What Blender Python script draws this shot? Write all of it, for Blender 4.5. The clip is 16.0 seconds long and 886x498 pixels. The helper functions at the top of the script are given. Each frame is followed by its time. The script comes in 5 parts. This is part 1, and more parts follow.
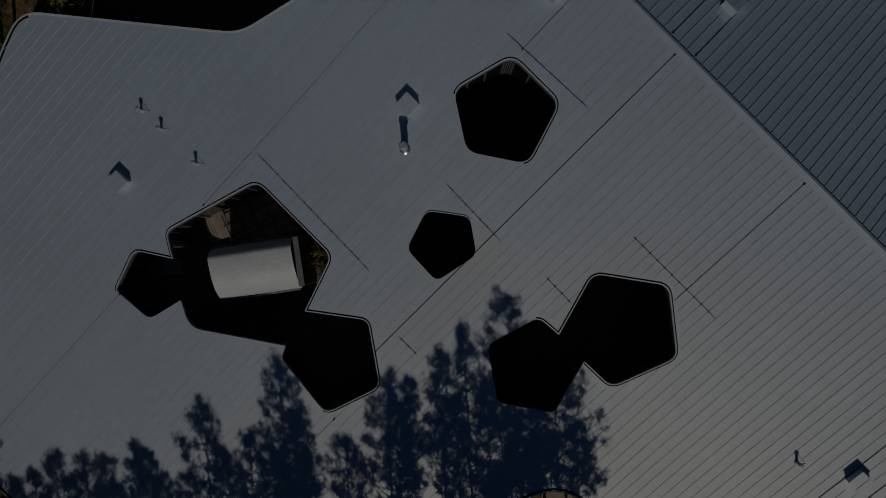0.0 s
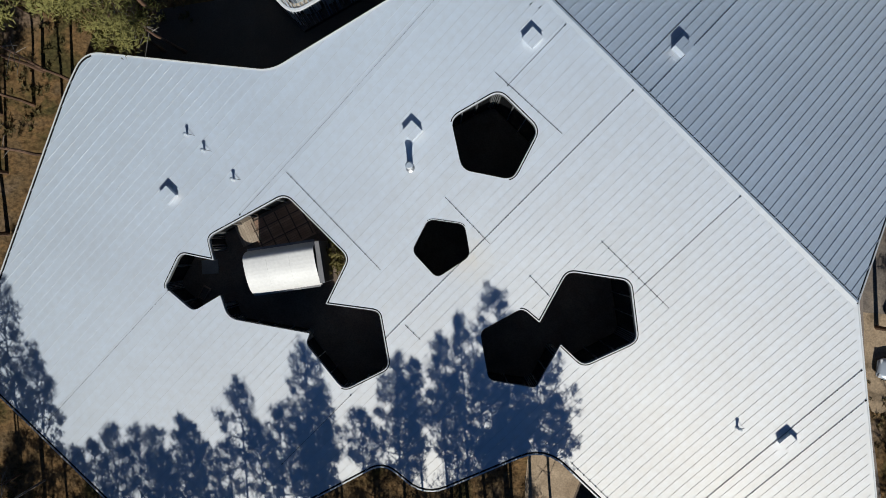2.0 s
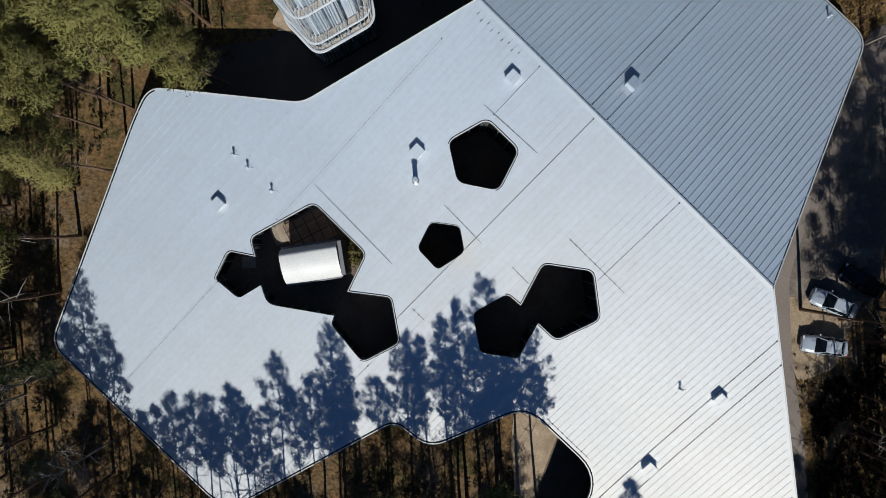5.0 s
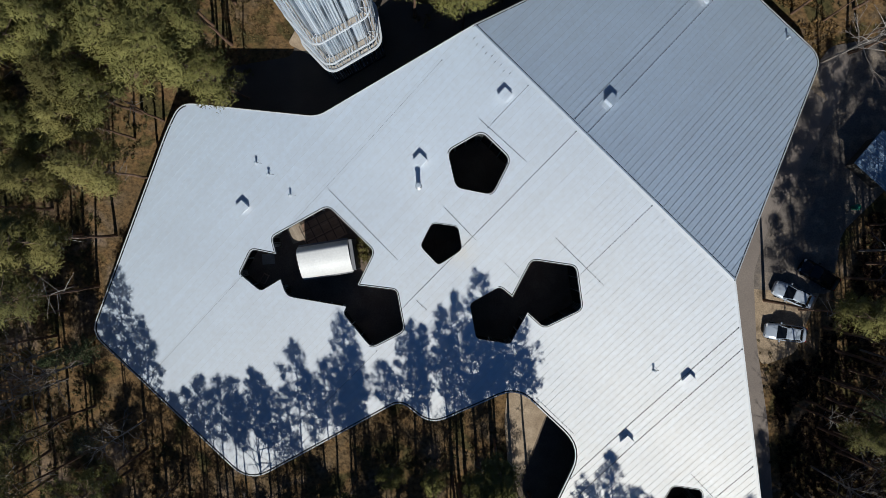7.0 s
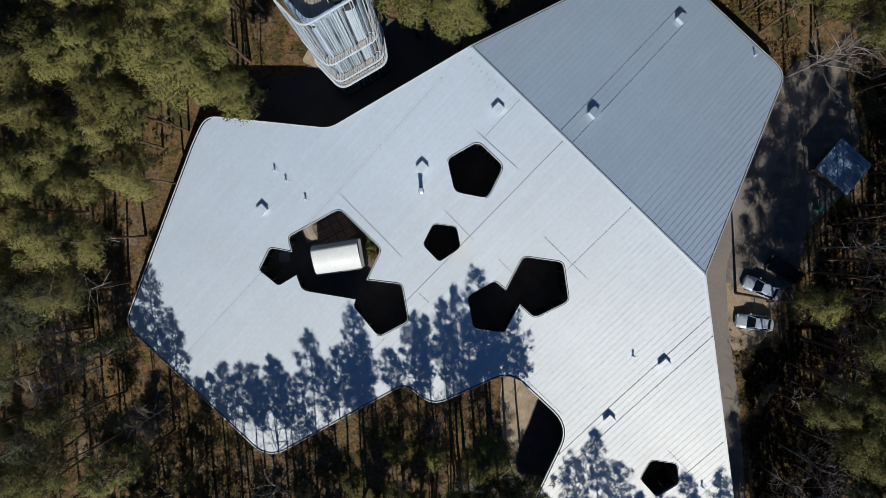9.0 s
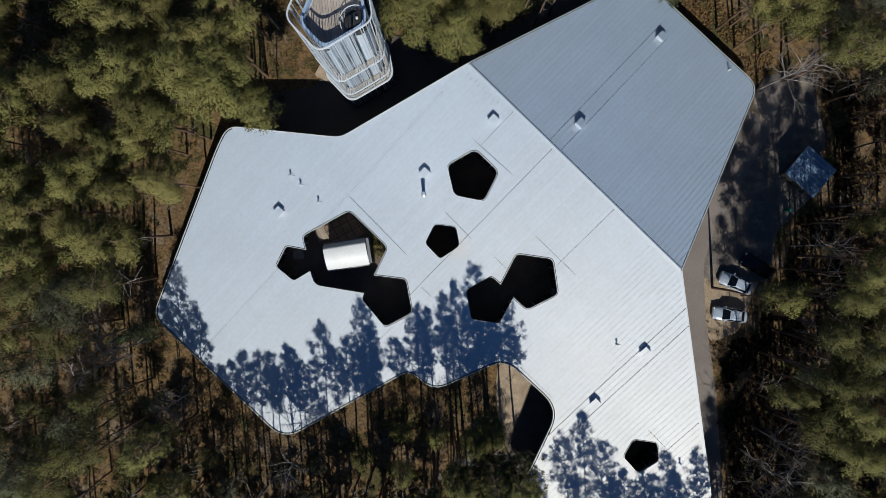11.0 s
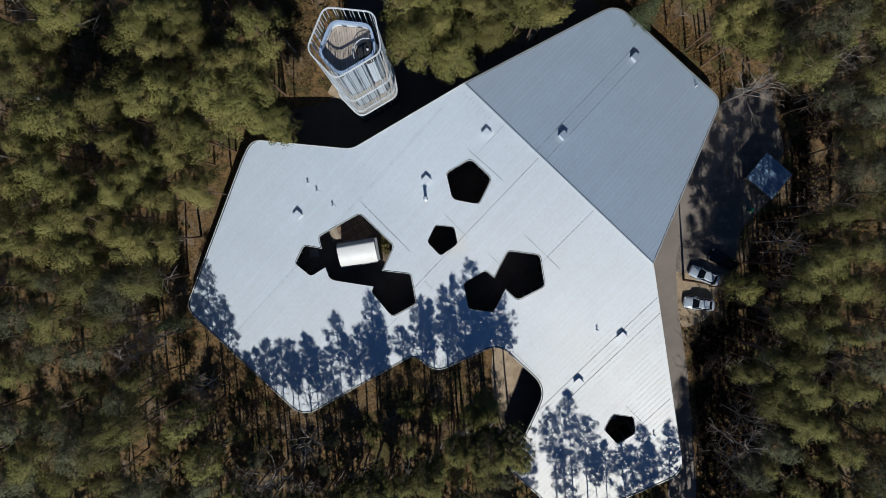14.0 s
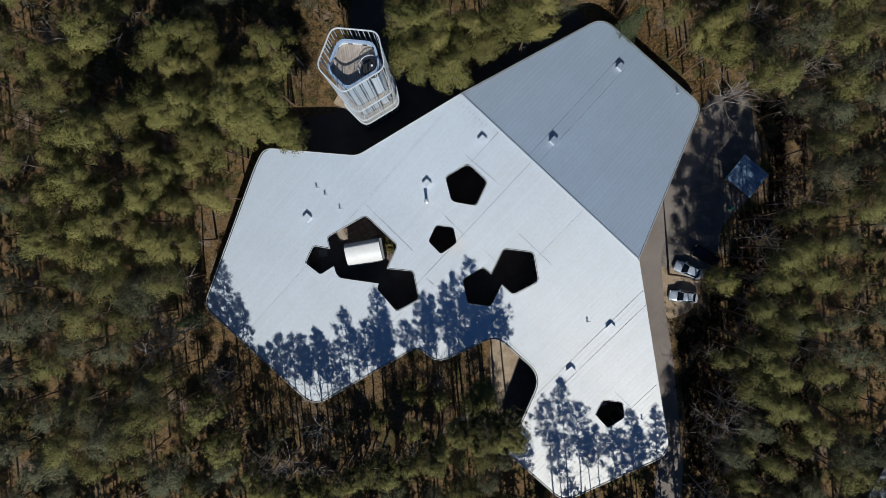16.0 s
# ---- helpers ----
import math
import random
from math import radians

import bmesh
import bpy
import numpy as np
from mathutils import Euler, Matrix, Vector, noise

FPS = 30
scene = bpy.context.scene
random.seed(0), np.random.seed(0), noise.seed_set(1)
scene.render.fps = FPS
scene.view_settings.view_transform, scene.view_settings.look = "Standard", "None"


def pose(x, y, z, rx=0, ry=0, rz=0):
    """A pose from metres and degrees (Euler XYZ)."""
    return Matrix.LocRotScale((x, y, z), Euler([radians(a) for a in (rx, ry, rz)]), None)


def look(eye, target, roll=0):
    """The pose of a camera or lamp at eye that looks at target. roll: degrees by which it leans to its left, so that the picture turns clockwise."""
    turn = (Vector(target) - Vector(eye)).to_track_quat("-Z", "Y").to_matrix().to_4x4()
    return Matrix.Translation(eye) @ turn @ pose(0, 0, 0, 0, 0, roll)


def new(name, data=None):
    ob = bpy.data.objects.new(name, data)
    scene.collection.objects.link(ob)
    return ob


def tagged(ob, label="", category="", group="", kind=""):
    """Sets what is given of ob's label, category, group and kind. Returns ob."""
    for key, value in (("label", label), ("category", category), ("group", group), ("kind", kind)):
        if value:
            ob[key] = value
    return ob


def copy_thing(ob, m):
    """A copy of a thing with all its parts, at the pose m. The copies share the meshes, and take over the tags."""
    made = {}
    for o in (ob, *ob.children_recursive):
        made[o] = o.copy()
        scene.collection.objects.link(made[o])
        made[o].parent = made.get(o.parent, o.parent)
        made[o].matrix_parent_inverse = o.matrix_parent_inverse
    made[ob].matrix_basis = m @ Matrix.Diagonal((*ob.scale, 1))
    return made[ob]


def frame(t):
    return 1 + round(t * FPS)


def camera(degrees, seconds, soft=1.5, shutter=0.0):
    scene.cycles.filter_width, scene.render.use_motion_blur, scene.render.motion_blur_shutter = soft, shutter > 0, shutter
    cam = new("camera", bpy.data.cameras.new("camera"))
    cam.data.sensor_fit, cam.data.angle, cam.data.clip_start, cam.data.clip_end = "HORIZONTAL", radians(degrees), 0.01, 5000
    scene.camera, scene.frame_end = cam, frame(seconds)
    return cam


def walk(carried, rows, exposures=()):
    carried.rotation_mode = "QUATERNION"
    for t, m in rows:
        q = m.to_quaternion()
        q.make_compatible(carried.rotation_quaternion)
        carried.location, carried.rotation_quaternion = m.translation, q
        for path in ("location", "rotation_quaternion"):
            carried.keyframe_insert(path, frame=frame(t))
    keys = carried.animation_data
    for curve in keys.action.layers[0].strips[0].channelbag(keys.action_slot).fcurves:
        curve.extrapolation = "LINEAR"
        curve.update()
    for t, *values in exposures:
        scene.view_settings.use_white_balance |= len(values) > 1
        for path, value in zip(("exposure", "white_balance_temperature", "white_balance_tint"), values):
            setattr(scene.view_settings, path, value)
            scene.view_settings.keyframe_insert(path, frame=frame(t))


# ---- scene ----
# camera: a drone that rises straight up, looking down
cam = camera(68.0, 16.0, soft=0.8)
ROWS = [
    (0, -0.006, -0.002, 46.458, -0.706, 0.806, 0.814),
    (0.5, -0.098, 0.012, 48.446, -0.728, 0.699, 0.707),
    (1, -0.166, 0.083, 50.329, -0.675, 0.534, 0.655),
    (1.5, -0.176, 0.148, 52.246, -0.660, 0.475, 0.656),
    (2, -0.172, 0.225, 54.153, -0.685, 0.413, 0.606),
    (2.5, -0.184, 0.282, 56.057, -0.704, 0.378, 0.542),
    (3, -0.206, 0.313, 57.960, -0.726, 0.348, 0.497),
    (3.5, -0.215, 0.304, 59.821, -0.746, 0.311, 0.480),
    (4, -0.238, 0.296, 61.663, -0.795, 0.266, 0.416),
    (6.5, -0.492, 0.364, 70.831, -0.979, -0.040, 0.190),
    (7, -0.506, 0.408, 72.656, -1.051, -0.026, 0.178),
    (7.5, -0.527, 0.408, 74.488, -1.060, -0.028, 0.126),
    (8, -0.523, 0.417, 76.215, -1.075, -0.012, 0.069),
    (8.5, -0.529, 0.424, 78.047, -1.084, -0.012, 0.048),
    (9, -0.522, 0.419, 79.879, -1.114, -0.018, 0.017),
    (11.5, -0.270, 0.260, 88.935, -1.077, 0.222, -0.025),
    (12, -0.237, 0.232, 90.723, -1.065, 0.238, -0.066),
    (12.5, -0.204, 0.202, 92.491, -1.063, 0.245, -0.124),
    (13, -0.162, 0.179, 94.253, -1.050, 0.261, -0.226),
    (13.5, -0.141, 0.160, 95.992, -1.039, 0.274, -0.319),
    (14, -0.114, 0.138, 97.733, -1.045, 0.279, -0.444),
    (14.5, -0.101, 0.067, 99.456, -1.004, 0.290, -0.542),
    (15, -0.080, 0.045, 101.188, -1.012, 0.313, -0.709),
    (15.5, -0.095, 0.033, 102.910, -1.012, 0.283, -0.877),
    (16, -0.024, -0.011, 104.452, -0.996, 0.319, -1.080),
]
walk(cam, [(t, pose(*place)) for t, *place in ROWS],
     exposures=[(t, e, warm, 4) for t, e, warm in ((0.0, -2.75, 5710), (0.25, -2.0, 5710), (0.5, -1.12, 5710), (0.75, -0.55, 5710), (1.0, -0.03, 5710), (1.3, 0.0, 5710), (4.0, 0.0, 5610), (12.0, -0.01, 5510), (16.0, -0.02, 5490))])

# ---- light: spring sun in the south, clear sky ----
SUN_EL, SUN_AZ = 38.5, 176.0            # degrees; azimuth clockwise from +y
sun_dir = Vector((math.sin(radians(SUN_AZ)) * math.cos(radians(SUN_EL)), math.cos(radians(SUN_AZ)) * math.cos(radians(SUN_EL)), math.sin(radians(SUN_EL))))
world = bpy.data.worlds.new("sky_world")
scene.world = world
world.use_nodes = True
wt = world.node_tree
wt.nodes.clear()
sky = wt.nodes.new("ShaderNodeTexSky")
sky.sky_type, sky.sun_disc = "NISHITA", False
sky.air_density, sky.dust_density, sky.ozone_density = 1.0, 0.3, 2.0
sky.sun_elevation, sky.sun_rotation = radians(SUN_EL), radians(SUN_AZ)
bg = wt.nodes.new("ShaderNodeBackground")
bg.inputs["Strength"].default_value = 0.031
wo = wt.nodes.new("ShaderNodeOutputWorld")
deep = wt.nodes.new("ShaderNodeMix")          # a deep, dry spring blue
deep.data_type, deep.blend_type = "RGBA", "MULTIPLY"
deep.inputs["Factor"].default_value, deep.inputs["B"].default_value = 1.0, (0.58, 0.84, 1.12, 1)
wt.links.new(sky.outputs[0], deep.inputs["A"])
wt.links.new(deep.outputs["Result"], bg.inputs[0])
wt.links.new(bg.outputs[0], wo.inputs[0])
sun_data = bpy.data.lights.new("sun", "SUN")
sun_data.energy, sun_data.angle, sun_data.color = 4.3, radians(0.36), (1.0, 0.885, 0.735)
sun = new("sun", sun_data)
sun.matrix_world = look(sun_dir * 200, (0, 0, 0))

# ---- materials ----
def material(name, base, rough=0.7, metal=0.0, second=None, scale=4.0, detail=6.0, fine=None, bump=0.0, bump_scale=40.0, rand=0.0, island=0.0, stretch=(1, 1, 1), spec=0.5, lo=0.35, hi=0.65):
    """A surface with a broad change of colour, a finer grain, a relief and, for pieces, a shift by piece."""
    m = bpy.data.materials.new(name)
    m.use_nodes = True
    nt = m.node_tree
    b = nt.nodes["Principled BSDF"]
    b.inputs["Roughness"].default_value, b.inputs["Metallic"].default_value = rough, metal
    b.inputs["Specular IOR Level"].default_value = spec
    co = nt.nodes.new("ShaderNodeNewGeometry")
    mp = nt.nodes.new("ShaderNodeMapping")
    mp.inputs["Scale"].default_value = stretch
    nt.links.new(co.outputs["Position"], mp.inputs["Vector"])
    def noise_node(s, d):
        nn = nt.nodes.new("ShaderNodeTexNoise")
        nn.inputs["Scale"].default_value, nn.inputs["Detail"].default_value = s, d
        nt.links.new(mp.outputs[0], nn.inputs["Vector"])
        return nn
    col = None
    if second:
        big = noise_node(1.0 / scale, detail)
        rmp = nt.nodes.new("ShaderNodeMapRange")
        rmp.inputs["From Min"].default_value, rmp.inputs["From Max"].default_value = lo, hi
        nt.links.new(big.outputs["Fac"], rmp.inputs["Value"])
        mix = nt.nodes.new("ShaderNodeMix")
        mix.data_type = "RGBA"
        mix.inputs["A"].default_value, mix.inputs["B"].default_value = (*base, 1), (*second, 1)
        nt.links.new(rmp.outputs[0], mix.inputs["Factor"])
        col = mix.outputs["Result"]
    else:
        rgb = nt.nodes.new("ShaderNodeRGB")
        rgb.outputs[0].default_value = (*base, 1)
        col = rgb.outputs[0]
    def scaled(col, src, lo_v, hi_v, fmin=0.0, fmax=1.0):
        r = nt.nodes.new("ShaderNodeMapRange")
        r.inputs["From Min"].default_value, r.inputs["From Max"].default_value = fmin, fmax
        r.inputs["To Min"].default_value, r.inputs["To Max"].default_value = lo_v, hi_v
        nt.links.new(src, r.inputs["Value"])
        v = nt.nodes.new("ShaderNodeVectorMath")
        v.operation = "SCALE"
        nt.links.new(col, v.inputs[0])
        nt.links.new(r.outputs[0], v.inputs["Scale"])
        return v.outputs[0]
    if fine:
        col = scaled(col, noise_node(fine[0], 4.0).outputs["Fac"], 1 - fine[1], 1 + fine[1], 0.3, 0.7)
    if rand:
        oi = nt.nodes.new("ShaderNodeObjectInfo")
        col = scaled(col, oi.outputs["Random"], 1 - rand, 1 + rand)
    if island:
        col = scaled(col, co.outputs["Random Per Island"], 1 - island, 1 + island)
    nt.links.new(col, b.inputs["Base Color"])
    if bump:
        bn = nt.nodes.new("ShaderNodeBump")
        bn.inputs["Strength"].default_value, bn.inputs["Distance"].default_value = 1.0, bump
        nt.links.new(noise_node(bump_scale, 5.0).outputs["Fac"], bn.inputs["Height"])
        nt.links.new(bn.outputs[0], b.inputs["Normal"])
    return m


def roof_material(name, k=1.0, glow=1.0, rand=0.035):
    """Pre-weathered zinc: a blue-grey patina under the rough, warmer sheen of the rolled metal."""
    m = material(name, (0.378 * k, 0.536 * k, 0.772 * k), 0.8, 0.0, (0.418 * k, 0.584 * k, 0.830 * k), 6.0, 6.0, (2.2, 0.07), 0.008, 1.6, rand=rand, spec=0.1)
    nt = m.node_tree
    sheen = nt.nodes.new("ShaderNodeBsdfPrincipled")
    sheen.inputs["Base Color"].default_value = (0.97 * glow, 0.845 * glow, 0.65 * glow, 1)
    sheen.inputs["Metallic"].default_value, sheen.inputs["Roughness"].default_value = 1.0, 0.67
    mix = nt.nodes.new("ShaderNodeMixShader")
    mix.inputs[0].default_value = 0.40
    b = nt.nodes["Principled BSDF"]
    # a rusty yellow run-off stain beside the small courtyard
    geo = nt.nodes.new("ShaderNodeNewGeometry")
    far = nt.nodes.new("ShaderNodeVectorMath")
    far.operation, far.inputs[1].default_value = "DISTANCE", (1.21, -0.94, 6.74)
    nt.links.new(geo.outputs["Position"], far.inputs[0])
    near = nt.nodes.new("ShaderNodeMapRange")
    near.inputs["From Min"].default_value, near.inputs["From Max"].default_value = 0.3, 2.3
    near.inputs["To Min"].default_value, near.inputs["To Max"].default_value = 0.5, 0.0
    nt.links.new(far.outputs["Value"], near.inputs["Value"])
    blot = nt.nodes.new("ShaderNodeTexNoise")
    blot.inputs["Scale"].default_value = 1.3
    nt.links.new(geo.outputs["Position"], blot.inputs["Vector"])
    much = nt.nodes.new("ShaderNodeMath")
    much.operation = "MULTIPLY"
    nt.links.new(near.outputs[0], much.inputs[0])
    nt.links.new(blot.outputs["Fac"], much.inputs[1])
    tint = nt.nodes.new("ShaderNodeMix")
    tint.data_type = "RGBA"
    tint.inputs["B"].default_value = (0.55 * k, 0.46 * k, 0.28 * k, 1)
    nt.links.new(much.outputs[0], tint.inputs["Factor"])
    nt.links.new(b.inputs["Base Color"].links[0].from_socket, tint.inputs["A"])
    nt.links.new(tint.outputs["Result"], b.inputs["Base Color"])
    nt.links.new(b.inputs["Normal"].links[0].from_socket, sheen.inputs["Normal"])
    nt.links.new(b.outputs[0], mix.inputs[1])
    nt.links.new(sheen.outputs[0], mix.inputs[2])
    nt.links.new(mix.outputs[0], nt.nodes["Material Output"].inputs["Surface"])
    return m


M_ROOF = roof_material("zinc_sheet")
M_RIB = roof_material("zinc_seam", 0.86, 0.95, 0.1)
# the same seam zinc, toned darker on the slope turned from the sun
M_RIB_NORTH = roof_material("zinc_seam_north", 0.84, 0.92, 0.1)
M_BUSH = material("court_shrub_leaves", (0.14, 0.125, 0.04), 0.9, 0.0, (0.19, 0.16, 0.06), 0.6, island=0.4, spec=0.2)
M_TRIM = material("white_metal_edge", (0.72, 0.73, 0.74), 0.4, 0.1, (0.62, 0.63, 0.64), 2.0)
M_GUTTER = material("dark_gutter", (0.008, 0.009, 0.010), 0.7, 0.0, (0.014, 0.014, 0.016), 2.0, spec=0.2)
M_SLAB = material("roof_edge_board", (0.12, 0.12, 0.12), 0.6, 0.0, (0.16, 0.155, 0.15), 2.0)
M_DARKGLASS = material("dark_glazing", (0.012, 0.014, 0.016), 0.06, 0.0, (0.02, 0.02, 0.022), 3.0)
M_FRAME = material("dark_frame", (0.03, 0.03, 0.032), 0.5, 0.0, (0.045, 0.045, 0.045), 1.0)
M_STEEL = material("galvanised_steel", (0.55, 0.56, 0.57), 0.35, 0.7, (0.45, 0.46, 0.48), 0.5, fine=(12, 0.1))
M_GUARD = material("guard_rail_grey", (0.045, 0.047, 0.05), 0.6, 0.2, (0.07, 0.07, 0.072), 1.0)
M_VENT = roof_material("vent_sheet_metal", 0.88, 0.8, 0.03)
M_WHITE = material("white_painted_steel", (0.62, 0.65, 0.70), 0.35, 0.0, (0.66, 0.67, 0.69), 1.5, fine=(9, 0.05))
M_TUBE = material("grey_blue_steel_tube", (0.46, 0.51, 0.59), 0.35, 0.1, (0.52, 0.56, 0.62), 1.5, rand=0.2)
M_TOWERWALL = material("pale_tower_panel", (0.56, 0.63, 0.72), 0.3, 0.0, (0.64, 0.69, 0.76), 2.0, rand=0.12)
M_TOWERGLASS = material("tower_glazing", (0.24, 0.29, 0.36), 0.12, 0.0, (0.11, 0.13, 0.16), 2.0, rand=0.3)
M_PARAPET = material("bluish_parapet_glass", (0.36, 0.46, 0.66), 0.2, 0.1, (0.42, 0.52, 0.70), 1.0)
M_VAULT = material("bright_zinc_vault", (0.76, 0.75, 0.735), 0.5, 0.0, (0.70, 0.69, 0.68), 1.5, fine=(5, 0.05), bump=0.004, bump_scale=2.0)
M_DECK = material("weathered_deck", (0.30, 0.235, 0.175), 0.75, 0.0, (0.38, 0.31, 0.24), 1.2, fine=(14, 0.18), rand=0.22, stretch=(1, 1, 1))
M_TOWERDECK = material("pale_deck_board", (0.46, 0.39, 0.32), 0.75, 0.0, (0.56, 0.49, 0.41), 1.2, fine=(14, 0.15), rand=0.15)
M_LOOKOUT = material("grey_brown_deck_board", (0.36, 0.30, 0.25), 0.75, 0.0, (0.45, 0.38, 0.32), 1.2, fine=(14, 0.15), rand=0.18)
M_BROWN = material("brown_timber", (0.26, 0.165, 0.115), 0.7, 0.0, (0.33, 0.22, 0.155), 0.8, fine=(14, 0.2), rand=0.2)
M_BLACK = material("black_roofing", (0.02, 0.02, 0.022), 0.6, 0.0, (0.03, 0.03, 0.032), 0.6, fine=(10, 0.2))
M_COURT = material("dark_court_floor", (0.125, 0.090, 0.068), 0.85, 0.0, (0.16, 0.12, 0.09), 2.0, fine=(8, 0.25), bump=0.02, bump_scale=12)
M_ASPHALT = material("fine_asphalt", (0.205, 0.170, 0.150), 0.9, 0.0, (0.255, 0.213, 0.185), 5.0, fine=(9, 0.12), bump=0.006, bump_scale=60)
# dark tone puts the roof's and tower's shade into the forecourt
M_PLAZA = material("shade_dark_paving", (0.080, 0.062, 0.050), 0.85, 0.0, (0.11, 0.088, 0.07), 4.0, fine=(9, 0.15), bump=0.006, bump_scale=50)
M_SAND = material("sandy_gravel", (0.50, 0.385, 0.27), 0.95, 0.0, (0.33, 0.245, 0.165), 1.6, fine=(7, 0.2), bump=0.02, bump_scale=25)
# sandy base; the dark mottles are tree shadow put into the colour
M_VERGE = material("shade_mottled_verge", (0.36, 0.27, 0.18), 0.95, 0.0, (0.15, 0.11, 0.07), 2.2, 8.0, fine=(6, 0.25), bump=0.03, bump_scale=18, lo=0.54, hi=0.68)
# tree shade and its sun dapples are put into the yard's colour
M_YARD = material("dappled_shade_yard", (0.16, 0.135, 0.118), 0.95, 0.0, (0.29, 0.235, 0.185), 2.0, 8.0, fine=(6, 0.25), bump=0.03, bump_scale=18, lo=0.50, hi=0.66)
M_BATTEN = material("dark_brown_batten", (0.075, 0.05, 0.036), 0.7, 0.0, (0.11, 0.075, 0.054), 0.8, fine=(14, 0.2))
M_KERB = material("kerb_stone", (0.26, 0.25, 0.24), 0.85, 0.0, (0.2, 0.195, 0.19), 1.0, fine=(14, 0.15), rand=0.1)
M_BARK = material("pine_bark", (0.11, 0.065, 0.042), 0.95, 0.0, (0.165, 0.095, 0.058), 1.4, fine=(9, 0.3), bump=0.03, bump_scale=9, rand=0.2)
M_LIMB = material("pine_limb", (0.14, 0.09, 0.06), 0.95, 0.0, (0.19, 0.14, 0.10), 1.0, fine=(12, 0.25), rand=0.2)
M_DEAD = material("grey_dead_wood", (0.30, 0.27, 0.24), 0.9, 0.0, (0.22, 0.19, 0.17), 0.8, fine=(14, 0.2), rand=0.2)
M_BIRCHTWIG = material("bare_twigs", (0.26, 0.215, 0.185), 0.9, 0.0, (0.19, 0.155, 0.13), 1.5, fine=(9, 0.2), rand=0.15)
M_HUTROOF = material("hut_metal_roof", (0.18, 0.27, 0.42), 0.3, 0.3, (0.25, 0.35, 0.50), 1.5, fine=(5, 0.1))
M_HUTWALL = material("hut_dark_boards", (0.05, 0.045, 0.04), 0.8, 0.0, (0.08, 0.07, 0.06), 1.0, fine=(12, 0.2), rand=0.15)
M_GREYROOF = material("grey_roof_felt", (0.20, 0.20, 0.215), 0.8, 0.0, (0.25, 0.25, 0.26), 3.0, fine=(6, 0.1))
M_SILVER = material("silver_car_paint", (0.52, 0.57, 0.67), 0.25, 0.2, (0.48, 0.53, 0.62), 1.0)
M_CARDARK = material("black_car_paint", (0.012, 0.012, 0.014), 0.18, 0.2, (0.016, 0.016, 0.018), 1.0)
M_CARGLASS = material("car_glass", (0.008, 0.009, 0.011), 0.04, 0.0)
M_TYRE = material("tyre_rubber", (0.015, 0.015, 0.015), 0.85)
M_HEADLIGHT = material("headlight_glass", (0.6, 0.62, 0.65), 0.1)
M_TAILLIGHT = material("tail_light_red", (0.35, 0.02, 0.02), 0.2)
M_GREEN = material("green_plastic", (0.02, 0.16, 0.10), 0.5)
M_SHEET = material("white_sheet", (0.72, 0.72, 0.72), 0.6, 0.0, (0.6, 0.6, 0.6), 0.3)


def floor_material():
    """Forest floor: needle litter, moss and bare humus in patches."""
    m = bpy.data.materials.new("forest_floor")
    m.use_nodes = True
    nt = m.node_tree
    b = nt.nodes["Principled BSDF"]
    b.inputs["Roughness"].default_value = 0.95
    b.inputs["Specular IOR Level"].default_value = 0.15
    co = nt.nodes.new("ShaderNodeNewGeometry")
    def nz(s, d, w=0.0):
        nn = nt.nodes.new("ShaderNodeTexNoise")
        nn.inputs["Scale"].default_value, nn.inputs["Detail"].default_value, nn.inputs["Distortion"].default_value = s, d, w
        nt.links.new(co.outputs["Position"], nn.inputs["Vector"])
        return nn.outputs["Fac"]
    def ramp(src, stops):
        r = nt.nodes.new("ShaderNodeValToRGB")
        while len(r.color_ramp.elements) < len(stops):
            r.color_ramp.elements.new(0.5)
        for e, (p, c) in zip(r.color_ramp.elements, stops):
            e.position, e.color = p, (*c, 1)
        nt.links.new(src, r.inputs[0])
        return r.outputs[0]
    broad = ramp(nz(0.24, 7, 0.6), [(0.28, (0.066, 0.064, 0.026)), (0.40, (0.094, 0.074, 0.031)), (0.48, (0.185, 0.114, 0.053)), (0.58, (0.145, 0.100, 0.054)), (0.72, (0.24, 0.175, 0.125))])
    fine = ramp(nz(2.6, 7, 0.3), [(0.30, (0.45, 0.43, 0.40)), (0.5, (0.95, 0.95, 0.95)), (0.7, (1.35, 1.3, 1.2))])
    mul = nt.nodes.new("ShaderNodeMix")
    mul.data_type, mul.blend_type = "RGBA", "MULTIPLY"
    mul.inputs["Factor"].default_value = 1.0
    nt.links.new(broad, mul.inputs["A"])
    nt.links.new(fine, mul.inputs["B"])
    nt.links.new(mul.outputs["Result"], b.inputs["Base Color"])
    bn = nt.nodes.new("ShaderNodeBump")
    bn.inputs["Distance"].default_value = 0.12
    nt.links.new(nz(3.5, 7), bn.inputs["Height"])
    nt.links.new(bn.outputs[0], b.inputs["Normal"])
    return m


M_FLOOR = floor_material()


